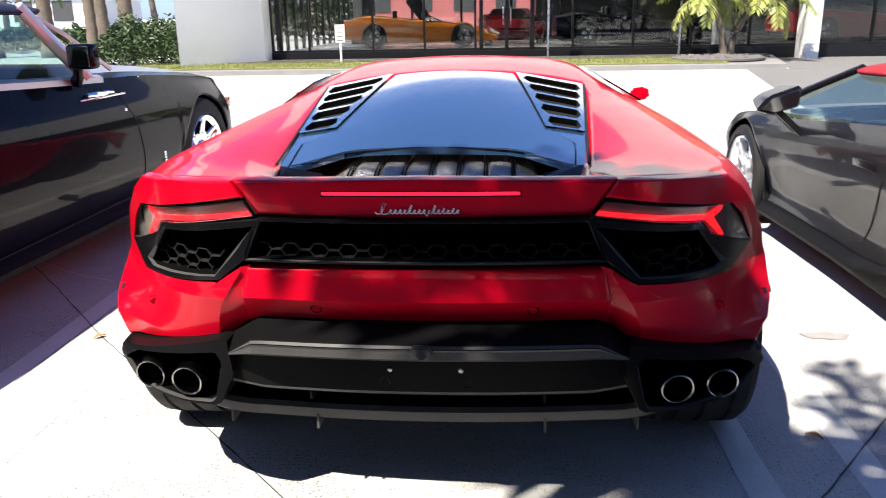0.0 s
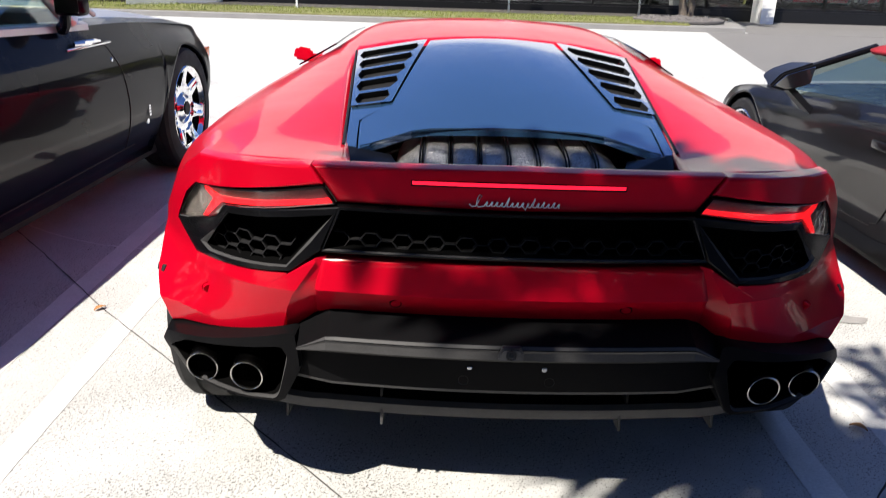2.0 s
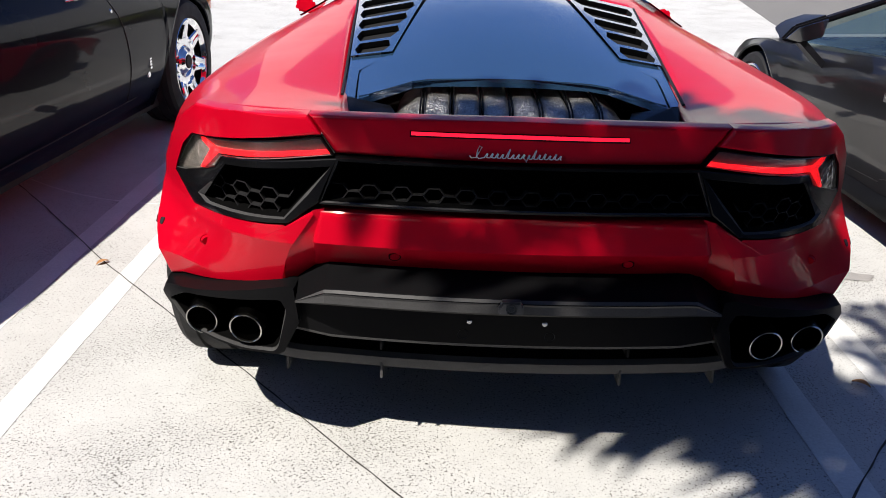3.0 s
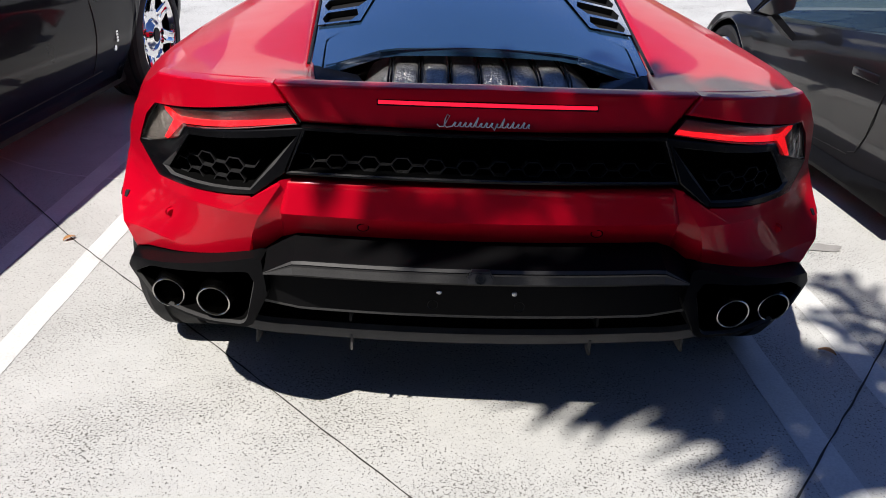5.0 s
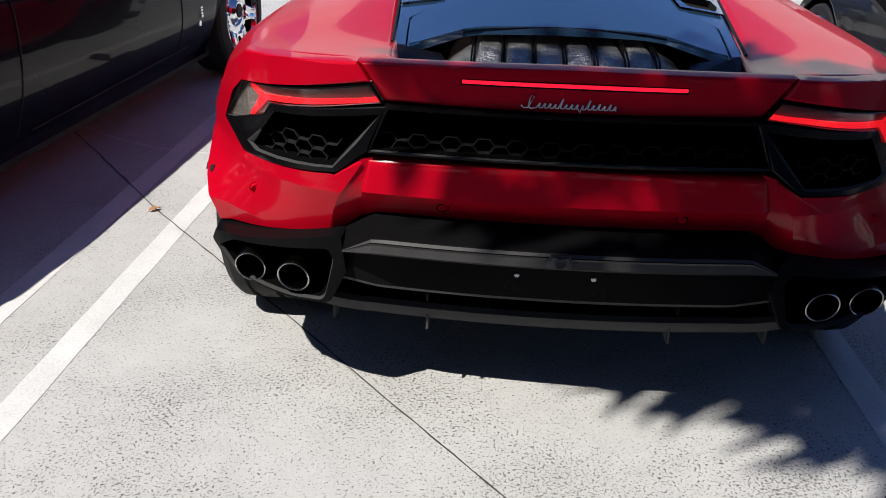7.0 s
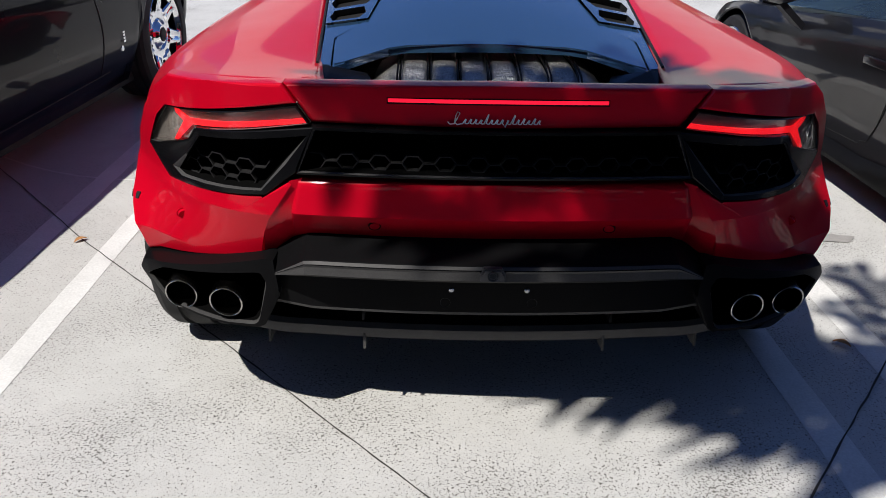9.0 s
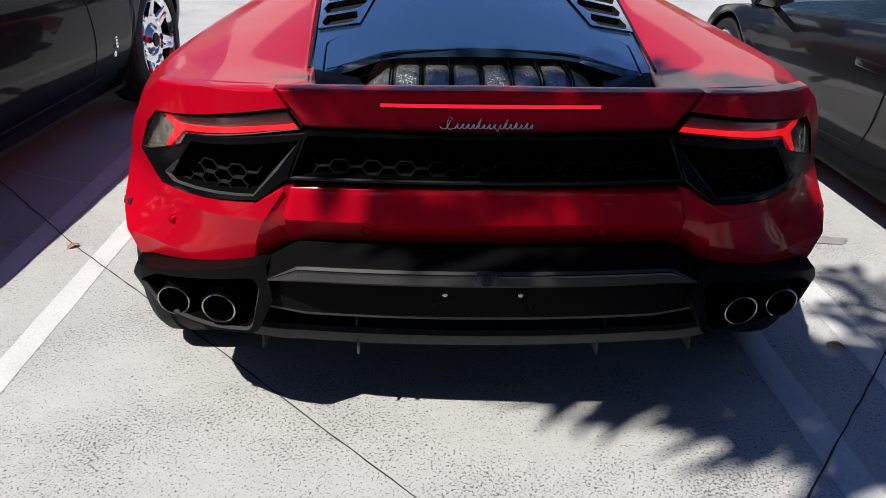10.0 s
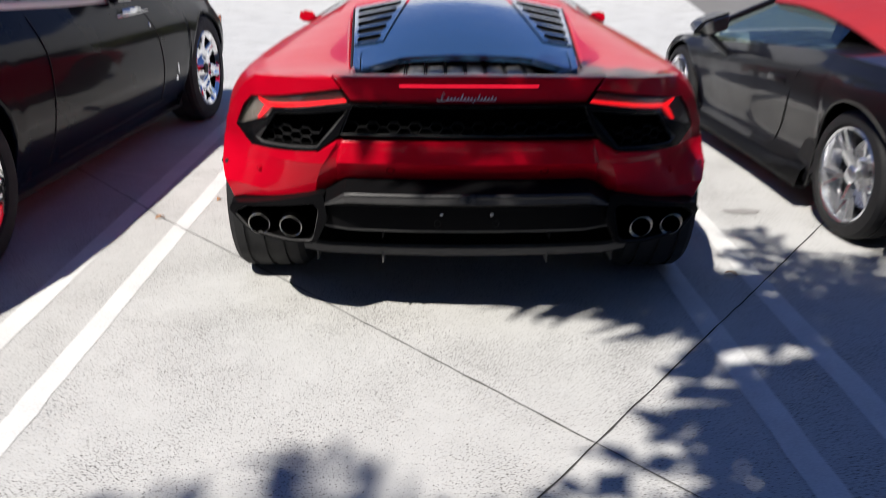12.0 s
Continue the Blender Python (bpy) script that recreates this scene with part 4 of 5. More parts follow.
def dark_car(m):
    root = thing("convertible_car", "glossy midnight-blue drop-head car with closed blue cloth top", "car", m=m)
    shell(root, NAVY, -1.4, 3.88, HALF, SILL, TOP, CROWN, INSET, [(0, .385), (3.13, .385)], .425, "glossy midnight-blue bodywork with brushed steel bonnet", bonnet=(2.05, 3.7, BRUSHED))
    part("underbody", boxed(-.85, .85, -1.2, 3.65, .16, .70, .03), MATT, root, "matt black underbody")
    for s in (-1, 1):
        for y in (0, 3.13):
            wheel(root, pose(s * (.965 - .13), y, .392, 0, 0, 0 if s > 0 else 180), .392, .26, .278, 7, CHROME, "black tyre", "polished chrome rim", "b")

    def side(y, z, out=0.002):
        zt = lerp(TOP, y)
        return lerp(HALF, y) - lerp(INSET, z / zt) + out
    # cloth top: rounded sections from the rear deck to the screen header
    bm = bmesh.new()
    rings = []
    for y, zr, xr in ((-.62, 1.10, .72), (-.45, 1.24, .72), (-.2, 1.36, .73), (.1, 1.43, .735), (.34, 1.455, .735), (.46, 1.463, .735), (.58, 1.468, .735), (.85, 1.47, .73), (1.2, 1.46, .72), (1.5, 1.435, .71), (1.72, 1.40, .70)):
        k = min(1, max(0, (y - .34) / .24))
        zb, xb = min(1.092 + .262 * k, zr - .02), .908 - .095 * k - .02 * max(0, y - .58)
        xs = [(xb, zb), (xb - (xb - xr) * .30, zb + (zr - zb) * .45), (xr + .035, max(zr - .07, (zb + zr) / 2)), (xr - .06, zr - .012), (xr * .6, zr + .025), (xr * .3, zr + .042), (0, zr + .046)]
        sec = [(x, y, z) for x, z in xs] + [(-x, y, z) for x, z in reversed(xs[:-1])]
        rings.append(sec)
    ring_loft(bm, rings, False, False)
    topp = part("soft_top", bm, CLOTH, root, "dark blue cloth soft top", 50)
    s = topp.modifiers.new("smooth", "SUBSURF")
    s.levels = s.render_levels = 2
    so = topp.modifiers.new("thick", "SOLIDIFY")
    so.thickness = .02
    for sgn in (-1, 1):
        # stitched seam of the cloth quarter
        bm = bmesh.new()
        tube(bm, [(sgn * .800, -.25, 1.335), (sgn * .846, -.05, 1.27), (sgn * .878, .15, 1.18), (sgn * .909, .33, 1.095)], .005, 6)
        part("seam", bm, CLOTH, topp)
        # side glass in two panes with a bright pillar
        w = [(.900, .34, 1.10), (.814, .52, 1.330), (.800, .585, 1.357), (.790, .748, 1.362), (.893, .745, 1.083)]
        bm = bmesh.new()
        plate(bm, [(sgn * x, y, z) for x, y, z in w], (-sgn * .005, 0, 0))
        g = part("rear_window", bm, CARGLASS, root, "tinted side glass")
        g.visible_shadow = False
        w = [(.893, .768, 1.080), (.789, .768, 1.362), (.763, 1.47, 1.392), (.752, 1.53, 1.385), (.886, 1.80, 1.030)]
        bm = bmesh.new()
        plate(bm, [(sgn * x, y, z) for x, y, z in w], (-sgn * .005, 0, 0))
        g = part("door_window", bm, CARGLASS, root, "tinted side glass")
        g.visible_shadow = False
        gap_line(root, [(sgn * .899, .757, 1.085), (sgn * .795, .757, 1.365)], "black window pillar", .009)
        gap_line(root, [(sgn * .905, .335, 1.098), (sgn * .862, .425, 1.22), (sgn * .822, .505, 1.325)], "bright window edge", .005, CHROME)
        # screen pillar
        bm = bmesh.new()
        tube(bm, [(sgn * .885, 1.86, 1.03), (sgn * .82, 1.67, 1.23), (sgn * .763, 1.555, 1.385)], [.040, .036, .032], 10)
        tube(bm, [(sgn * .85, 2.17, 1.045), (sgn * .785, 1.90, 1.235), (sgn * .70, 1.62, 1.395)], [.014, .012, .012], 8)
        part("screen_pillar", bm, BRUSHED, root, "brushed steel screen pillar")
        # broad bright waistline strip
        bm = bmesh.new()
        rows = []
        for i in range(41):
            y = -1.05 + i * (3.05 / 40)
            zt = lerp(TOP, y)
            x = side(y, zt, 0)
            rows.append([bm.verts.new((sgn * (x + a), y, zt + b)) for a, b in ((.004, -.028), (.010, -.02), (.008, .008), (-.02, .022), (-.05, .022))])
        for a, b in zip(rows, rows[1:]):
            for k in range(4):
                bm.faces.new((a[k], a[k + 1], b[k + 1], b[k]))
        part("waist_trim", bm, BRUSHED, root, "brushed steel waist trim")
        # shut lines
        gap_line(root, [(sgn * side(.76 - .02 * k, 1.02 - .06 * k), .76 - .0 * k, 1.02 - .06 * k) for k in range(13)], "rear door gap")
        gap_line(root, [(sgn * side(2.16, z, .001), 2.03 + .19 * math.sin((1.0 - z) * 2.2), z) for z in [.98 - .055 * k for k in range(13)]], "front door gap")
        gap_line(root, [(sgn * side(y, .31 + .004 * k, .001), y, .30 + .002 * k) for k, y in enumerate([.85 + .08 * k for k in range(19)])], "sill gap")
        # handle, lock, side repeater, wing badge
        bm = bmesh.new()
        tube(bm, [(sgn * (side(2.0, .93) + .012), 1.76, .937), (sgn * (side(2.0, .93) + .036), 1.80, .940), (sgn * (side(2.2, .93) + .036), 1.97, .934), (sgn * (side(2.2, .93) + .012), 2.01, .932)], [.011, .014, .013, .010], 8)
        box(bm, sgn * (side(2.1, .918) + .006) - .01, sgn * (side(2.1, .918) + .006) + .01, 1.68, 2.13, .910, .922, .003)
        part("door_handle", bm, CHROME, root, "chrome door handle")
        bm = bmesh.new()
        lathe(bm, [(.0001, .004), (.009, .004), (.012, -.004)], 16, pose(sgn * side(2.29, .83), 2.06, .83, 0, sgn * 90, 0))
        part("door_lock", bm, CHROME, root, "chrome lock")
        bm = bmesh.new()
        for k in range(7):
            box(bm, sgn * side(2.6, .5) - .004, sgn * side(2.6, .5) + .004, 2.44, 2.465, .47 + k * .017, .482 + k * .017)
        lathe(bm, [(.0001, .005), (.016, .004), (.018, -.004)], 14, pose(sgn * side(2.6, .43), 2.452, .435, 0, sgn * 90, 0))
        part("wing_badge", bm, CHROME, root, "small upright chrome badge")
        bm = bmesh.new()
        yl = 3.66
        box(bm, sgn * (side(yl, .70, 0)) - .02, sgn * (side(yl, .70, 0)) + .006, yl - .05, yl + .05, .66, .735, .008)
        part("marker_lamp", bm, AMBER, root, "amber marker lamp")
        # mirror
        bm = bmesh.new()
        box(bm, sgn * 1.0 - .068, sgn * 1.0 + .068, 1.62, 1.71, 1.078, 1.20, .022, 3)
        mir = part("door_mirror", bm, NAVY, root, "dark door mirror")
        bm = bmesh.new()
        tube(bm, [(sgn * .91, 1.72, 1.01), (sgn * .945, 1.69, 1.04), (sgn * .965, 1.67, 1.10)], [.032, .026, .022], 10)
        part("mirror_arm", bm, NAVY, mir, "dark mirror arm")
        bm = bmesh.new()
        box(bm, sgn * 1.0 - .055, sgn * 1.0 + .055, 1.614, 1.622, 1.092, 1.188)
        part("mirror_glass", bm, CHROME, mir, "mirror glass")
        # seats seen through the glass
    bm = bmesh.new()
    plate(bm, [(-.68, 1.62, 1.405), (.68, 1.62, 1.405), (.84, 2.08, 1.06), (-.84, 2.08, 1.06)], (0, .006, .004))
    g = part("windscreen", bm, CARGLASS, root, "tinted windscreen")
    g.visible_shadow = False
    for sx in (-.40, .40):
        for sy in (.35, 1.05):
            bm = bmesh.new()
            ring_loft(bm, [[(sx + a, sy + y, z) for a in (-.22, -.12, .12, .22)] + [(sx + a, sy + y + .10, z) for a in (.22, .12, -.12, -.22)] for y, z in ((.05, 1.0), (-.02, 1.16), (-.05, 1.20))])
            box(bm, sx - .12, sx + .12, sy - .09, sy, 1.19, 1.31, .03, 2)
            part("seat", bm, LEATHER, root, "cream leather seat back", 50)
    bm = bmesh.new()
    lathe(bm, [(.185, -.013), (.200, 0), (.185, .013), (.170, 0), (.185, -.013)], 28, pose(-.40, 1.52, 1.10, -65, 0, 0))
    part("steering_wheel", bm, WHITE, root, "pale steering wheel")
    part("dashboard", boxed(-.80, .80, 1.66, 2.0, 1.0, 1.09, .03), LEATHER, root, "cream leather dashboard")
    return root


dark_car(pose(-2.00 - .985, .5 + .05, 0, 0, 0, -3.0) @ pose(0, 0, 0))

# low grey sports car with a red soft top
G_HALF = [(-.85, .80), (-.5, .93), (0, .965), (1.2, .93), (2.0, .93), (2.62, .955), (3.1, .90), (3.45, .72)]
G_SILL = [(-.85, .30), (-.5, .20), (.5, .16), (2.1, .16), (3.0, .18), (3.45, .22)]
G_TOP = [(-.85, .88), (-.3, .93), (.4, .93), (1.0, .885), (1.9, .80), (2.3, .775), (2.62, .765), (3.1, .66), (3.45, .46)]
G_CROWN = [(-.85, .92), (-.3, .98), (.4, 1.0), (1.2, .92), (1.9, .84), (2.45, .80), (2.8, .73), (3.45, .47)]
G_INSET = [(0, .06), (.2, .03), (.34, .055), (.5, .045), (.68, .012), (.80, .0), (.92, .02), (1.0, .06)]


def grey_car(m):
    root = thing("roadster_car", "dark grey metallic low roadster with a red cloth top", "car", m=m)
    shell(root, GREY, -.85, 3.45, G_HALF, G_SILL, G_TOP, G_CROWN, G_INSET, [(0, .345), (2.62, .335)], .385, "dark grey metallic bodywork", .04)
    part("underbody", boxed(-.80, .80, -.7, 3.2, .13, .60, .03), MATT, root, "matt black underbody")
    for s in (-1, 1):
        for y, r, wd, rr in ((0, .345, .30, .26), (2.62, .335, .245, .258)):
            wheel(root, pose(s * (.95 - wd / 2), y, r, 0, 0, 0 if s > 0 else 180), r, wd, rr, 5, SILVER, "low black tyre", "silver alloy rim with forked spokes")

    def side(y, z, out=.002):
        return lerp(G_HALF, y) - lerp(G_INSET, z / lerp(G_TOP, y)) + out
    bm = bmesh.new()
    rings = []
    for y, z, x in ((.1, .985, .68), (.5, 1.085, .655), (1.0, 1.148, .625), (1.4, 1.163, .61), (1.78, 1.135, .585)):
        xs = [(x + .06, z - .05), (x, z - .015), (x * .6, z + .012), (0, z + .02)]
        rings.append([(a, y, b) for a, b in xs] + [(-a, y, b) for a, b in reversed(xs[:-1])])
    ring_loft(bm, rings, False, False)
    t = part("soft_top", bm, CLOTH_RED, root, "red cloth soft top", 50)
    s = t.modifiers.new("smooth", "SUBSURF")
    s.levels = s.render_levels = 2
    s = t.modifiers.new("thick", "SOLIDIFY")
    s.thickness = .02
    bm = bmesh.new()
    plate(bm, [(-.55, 1.77, 1.115), (.55, 1.77, 1.115), (.77, 2.56, .80), (-.77, 2.56, .80)], (0, .005, .004))
    g = part("windscreen", bm, CARGLASS, root, "tinted windscreen")
    g.visible_shadow = False
    for s in (-1, 1):
        bm = bmesh.new()
        plate(bm, [(s * .855, .50, .92), (s * .63, .66, 1.08), (s * .60, 1.66, 1.095), (s * .815, 2.36, .79)], (-s * .005, 0, 0))
        g = part("door_window", bm, CARGLASS, root, "green-tinted side glass")
        g.visible_shadow = False
        bm = bmesh.new()
        tube(bm, [(s * .79, 2.60, .785), (s * .69, 2.20, .95), (s * .585, 1.77, 1.112)], [.026, .024, .022], 8)
        part("screen_pillar", bm, GREY, root)
        gap_line(root, [(s * (side(y, z)), y, z) for y, z in ((.58, .91), (.66, .78), (.75, .63), (.876, .40), (.94, .30), (1.0, .285))], "door gap")
        gap_line(root, [(s * side(y, .26 + .01 * math.sin(y)), y, .285 - .055 * (y - .62) / 1.4) for y in [1.0 + .1 * k for k in range(13)]], "door gap")
        # black sill blade
        bm = bmesh.new()
        rows = []
        for i in range(25):
            y = .42 + i * 1.78 / 24
            x = lerp(G_HALF, y)
            up = .05 * max(0, 1 - (y - .42) / .5)
            rows.append([bm.verts.new((s * (x + a), y, z)) for a, z in ((-.03, .225 + up), (.0, .20 + up), (.022, .165), (.02, .145), (-.06, .13))])
        for a, b in zip(rows, rows[1:]):
            for k in range(4):
                bm.faces.new((a[k], a[k + 1], b[k + 1], b[k]))
        part("sill_blade", bm, PLASTIC, root, "black plastic sill blade")
        # rear side intake
        bm = bmesh.new()
        pts = [(.58, .30), (.50, .42), (.40, .44), (.30, .30), (.36, .24)]
        plate(bm, [(s * (side(y, z) + .001), y, z) for y, z in pts], (s * .008, 0, 0))
        part("side_intake", bm, MATT, root, "dark side intake")
        bm = bmesh.new()
        box(bm, s * side(.92, .70) - .006, s * side(.92, .70) + .008, .80, 1.04, .68, .725, .008)
        part("door_handle", bm, GREY, root, "flush grey handle")
        # mirror on a broad arm
        bm = bmesh.new()
        ring_loft(bm, [[(s * x, y, z) for x, z in ((.93, .89), (1.08, .845), (1.19, .87), (1.12, .955), (.93, 1.02))] for y in (1.76,)] + [[(s * x, 1.97, z) for x, z in ((.96, .945), (1.08, .90), (1.15, .91), (1.10, .955), (.97, 1.0))]])
        bmesh.ops.bevel(bm, geom=bm.edges[:], offset=.012, segments=2, affect="EDGES")
        mir = part("door_mirror", bm, GREY, root, "grey door mirror")
        bm = bmesh.new()
        plate(bm, [(s * .90, 1.74, .70), (s * .90, 1.92, .72), (s * 1.08, 1.90, .88), (s * 1.08, 1.78, .87)], (-s * .02, 0, .03))
        part("mirror_arm", bm, GREY, mir)
        bm = bmesh.new()
        plate(bm, [(s * .955, 1.742, .90), (s * 1.08, 1.754, .862), (s * 1.165, 1.748, .882), (s * 1.11, 1.727, .945), (s * .955, 1.709, 1.0)], (0, -.004, 0))
        part("mirror_glass", bm, CHROME, mir, "mirror glass")
    for sx in (-.36, .36):
        bm = bmesh.new()
        ring_loft(bm, [[(sx + a, .95 + y, z) for a in (-.2, -.1, .1, .2)] + [(sx + a, .95 + y + .09, z) for a in (.2, .1, -.1, -.2)] for y, z in ((.06, .8), (-.02, .98), (-.05, 1.06))])
        part("seat", bm, MATT, root, "black seat back", 50)
    return root


grey_car(pose(1.70, 3.40, 0, 0, 0, 3.5) @ Matrix.Scale(.90, 4) @ pose(.955, -2.62, 0))


# ---- far side of the lot ----
def surface(name, pts, z, thick, material, label, category="", kind="structure", group=""):
    bm = bmesh.new()
    plate(bm, [(x, y, z) for x, y in pts], (0, 0, -thick))
    return tagged(part(name, bm, material), label, category, group, kind)


surface("road", [(5.45, 16.3), (4.35, 10.2), (3.9, 7.4), (40, 7.4), (40, 16.3)], .004, .003, ASPHALT, "grey asphalt drive beside the lot", "road")
surface("drive_apron", [(6.35, 16.3), (40, 16.3), (40, 20.2), (7.2, 20.2)], .006, .003, ASPHALT, "grey asphalt apron before the showroom", "road")
surface("pavement", [(-60, 16.35), (6.3, 16.35), (7.15, 20.1), (-60, 20.1)], .10, .2, KERB, "grey concrete kerb strip before the showroom", "pavement")
# lawn strip of grass blades
bm = bmesh.new()
rg = random.Random(3)
plate(bm, [(-9, 16.75, .125), (5.2, 16.75, .125), (5.2, 18.75, .125), (-9, 18.75, .125)], (0, 0, -.03))
lawn = tagged(part("lawn", bm, mat("lawn_soil", (0.17, 0.17, 0.06), 0.9, 0, 0.4, 2, 30, bump=.5, bump_scale=40)), "short yellow-green lawn strip", "lawn", kind="structure")
verts, faces = [], []
for i in range(9000):
    x, y = rg.uniform(-9, 5.2), rg.uniform(16.76, 18.75)
    a, h, w = rg.uniform(0, 6.3), rg.uniform(.03, .075), .008
    dx, dy = math.cos(a) * w, math.sin(a) * w
    k = len(verts)
    verts += [(x - dx, y - dy, .12), (x + dx, y + dy, .12), (x + rg.uniform(-.03, .03), y + rg.uniform(-.03, .03), .12 + h)]
    faces.append((k, k + 1, k + 2))
me = bpy.data.meshes.new("grass")
me.from_pydata(verts, [], faces)
me.materials.append(GRASS)
tagged(new("grass", me), "short yellow-green grass blades on the strip", "grass", kind="stuff")

surface("planting_bed", [(-9, 18.76), (6.7, 18.76), (7.0, 20.1), (-9, 20.1)], .135, .05, mat("dark_mulch", (0.045, 0.04, 0.035), 0.95, 0, 0.4, 5, 60, bump=.8, bump_scale=40), "dark mulch bed along the showroom", "bed")
# showroom: structure
wall = thing("showroom_building", "white stucco car showroom with black-framed glass front", "building")


def solid(name, pts, z0, z1, material, parent=wall, label="", bevel=.01):
    bm = bmesh.new()
    plate(bm, [(x, y, z1) for x, y in pts], (0, 0, z0 - z1))
    return part(name, bm, material, parent, label)


solid("corner_wall", [(-7.76, 17.85), (-6.12, 19.62), (-6.12, 20.6), (-8.8, 20.6)], .0, 3.9, STUCCO, label="white stucco corner wall")
solid("fascia", [(-6.3, 19.2), (16, 19.2), (16, 20.6), (-6.3, 20.6)], 2.62, 6.3, STUCCO, label="white stucco fascia")
solid("corner_overhang", [(-8.65, 18.2), (-7.765, 17.845), (-6.12, 19.61), (-6.12, 20.6), (-8.9, 20.6)], 3.905, 4.2, STUCCO, label="white stucco overhang")
solid("wall_cap", [(-8.5, 18.35), (-7.77, 17.84), (-7.6, 18.1), (-8.4, 19.4)], 2.75, 3.9, STUCCO)
solid("fascia_base", [(-6.12, 20.0), (16, 20.0), (16, 20.62), (-6.12, 20.62)], 2.585, 2.622, FRAME, label="black head frame")
solid("plinth", [(-6.12, 20.22), (16, 20.22), (16, 20.5), (-6.12, 20.5)], .0, .30, FRAME, label="low dark plinth")
solid("showroom_floor", [(-6.1, 20.5), (16, 20.5), (16, 33), (-6.1, 33)], .1, .285, SHOWFLOOR, label="pale polished showroom floor")
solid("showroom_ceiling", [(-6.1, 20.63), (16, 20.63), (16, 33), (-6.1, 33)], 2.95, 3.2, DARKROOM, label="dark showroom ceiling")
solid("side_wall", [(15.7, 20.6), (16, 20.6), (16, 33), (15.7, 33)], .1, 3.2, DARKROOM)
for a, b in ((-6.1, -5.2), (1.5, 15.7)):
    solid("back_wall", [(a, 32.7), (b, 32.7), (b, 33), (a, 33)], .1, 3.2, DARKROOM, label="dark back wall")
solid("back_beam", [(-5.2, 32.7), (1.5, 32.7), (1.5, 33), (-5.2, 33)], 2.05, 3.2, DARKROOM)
solid("column", [(7.76, 19.5), (8.10, 19.5), (8.10, 20.2), (7.76, 20.2)], .0, 2.63, STUCCO, label="white square column")
solid("column", [(6.05, 21.6), (6.45, 21.6), (6.45, 22), (6.05, 22)], .28, 2.96, STUCCO, label="white square column")
for k in range(5):
    solid("back_post", [(-5.7 + k * 2.05, 32.6), (-5.6 + k * 2.05, 32.6), (-5.6 + k * 2.05, 32.75), (-5.7 + k * 2.05, 32.75)], .28, 2.4, FRAME)

MULL = [-6.10, -5.86, -5.08, -3.32, -1.93, -.56, .92, 2.02, 3.60, 5.1, 6.6, 8.2, 9.7, 11.2, 12.7, 14.2, 15.7]
front = thing("window_1", "tall black-framed showroom glazing", "window", kind="structure")
for x in MULL:
    part("mullion", boxed(x - .03, x + .03, 20.28, 20.40, .30, 2.585, .004), FRAME, front, "black metal mullion")
for a, b in zip(MULL, MULL[1:]):
    part("transom", boxed(a + .03, b - .03, 20.29, 20.38, 2.02, 2.06), FRAME, front)
    part("sill_bar", boxed(a + .03, b - .03, 20.28, 20.40, .30, .36), FRAME, front)
    g = part("pane", boxed(a + .03, b - .03, 20.33, 20.342, .36, 2.585), GLASS, front, "clear showroom glass")
    g.visible_shadow = False
# glazed side of the showroom with many posts
side_w = thing("window_2", "glazed showroom side with slim black posts", "window", kind="structure")
for k in range(12):
    part("mullion", boxed(-6.15, -6.05, 20.9 + k * .98, 20.98 + k * .98, .28, 2.95), FRAME, side_w, "black metal post")
# double door frame
door = thing("door_1", "black-framed glass entrance door, closed", "door", kind="structure")
for x in (-.40, .28, .96):
    part("door_post", boxed(x - .05, x + .05, 20.22, 20.28, .30, 2.0, .004), FRAME, door)
part("door_head", boxed(-.45, 1.01, 20.21, 20.28, 2.0, 2.12, .004), FRAME, door)
for x in (.18, .38):
    bm = bmesh.new()
    tube(bm, [(x, 20.20, .95), (x, 20.16, 1.0), (x, 20.16, 1.35), (x, 20.20, 1.40)], .014, 8)
    part("handle", bm, STEEL, door, "steel pull handle")
# ceiling light panels
PANEL = glow_mat("light_panel", (1.0, 0.98, 0.94), 90.0)
for x, y in ((-4.2, 22.8), (-3.2, 24.6), (-1.0, 23.4), (2.0, 24.8), (5.0, 23.0)):
    cl = thing("ceiling_light", "white rectangular ceiling light panel, lit", "lamp", "showroom lights")
    part("frame", boxed(x - .32, x + .32, y - .17, y + .17, 2.90, 2.95), WHITE, cl)
    part("diffuser", boxed(x - .29, x + .29, y - .14, y + .14, 2.892, 2.901), PANEL, cl)
# pink building beyond the showroom's back windows
pb = thing("pink_building", "pink rendered building beyond the showroom", "building")
part("wall", boxed(-7, 6, 40, 44, 0, 4.2), PINKWALL, pb, "pink rendered wall")
for k in range(6):
    part("window", boxed(-6.5 + k * 2.1, -5.5 + k * 2.1, 39.96, 40.0, 1.3, 2.6), DARKROOM, pb, "dark window")

# signs on posts


def sign(x, y, h, plates, w, post):
    s = thing("post_sign", "small parking sign on a slim post", "sign", "parking signs")
    bm = bmesh.new()
    tube(bm, [(x, y, .08), (x, y, h)], .028, 10)
    part("post", bm, post, s, "slim metal post")
    for z0, z1, m, bars in plates:
        bm = boxed(x - w / 2, x + w / 2, y - .036, y - .030, z0, z1, .002)
        p = part("plate", bm, m, s, "flat sign plate")
        bm = bmesh.new()
        n = bars
        for k in range(n):
            zz = z0 + (z1 - z0) * (k + .6) / (n + .4)
            box(bm, x - w * .32, x + w * .32, y - .041, y - .037, zz - .012, zz + .012)
        part("print", bm, WHITE if m is BLUE else INK, p, "printed lines")


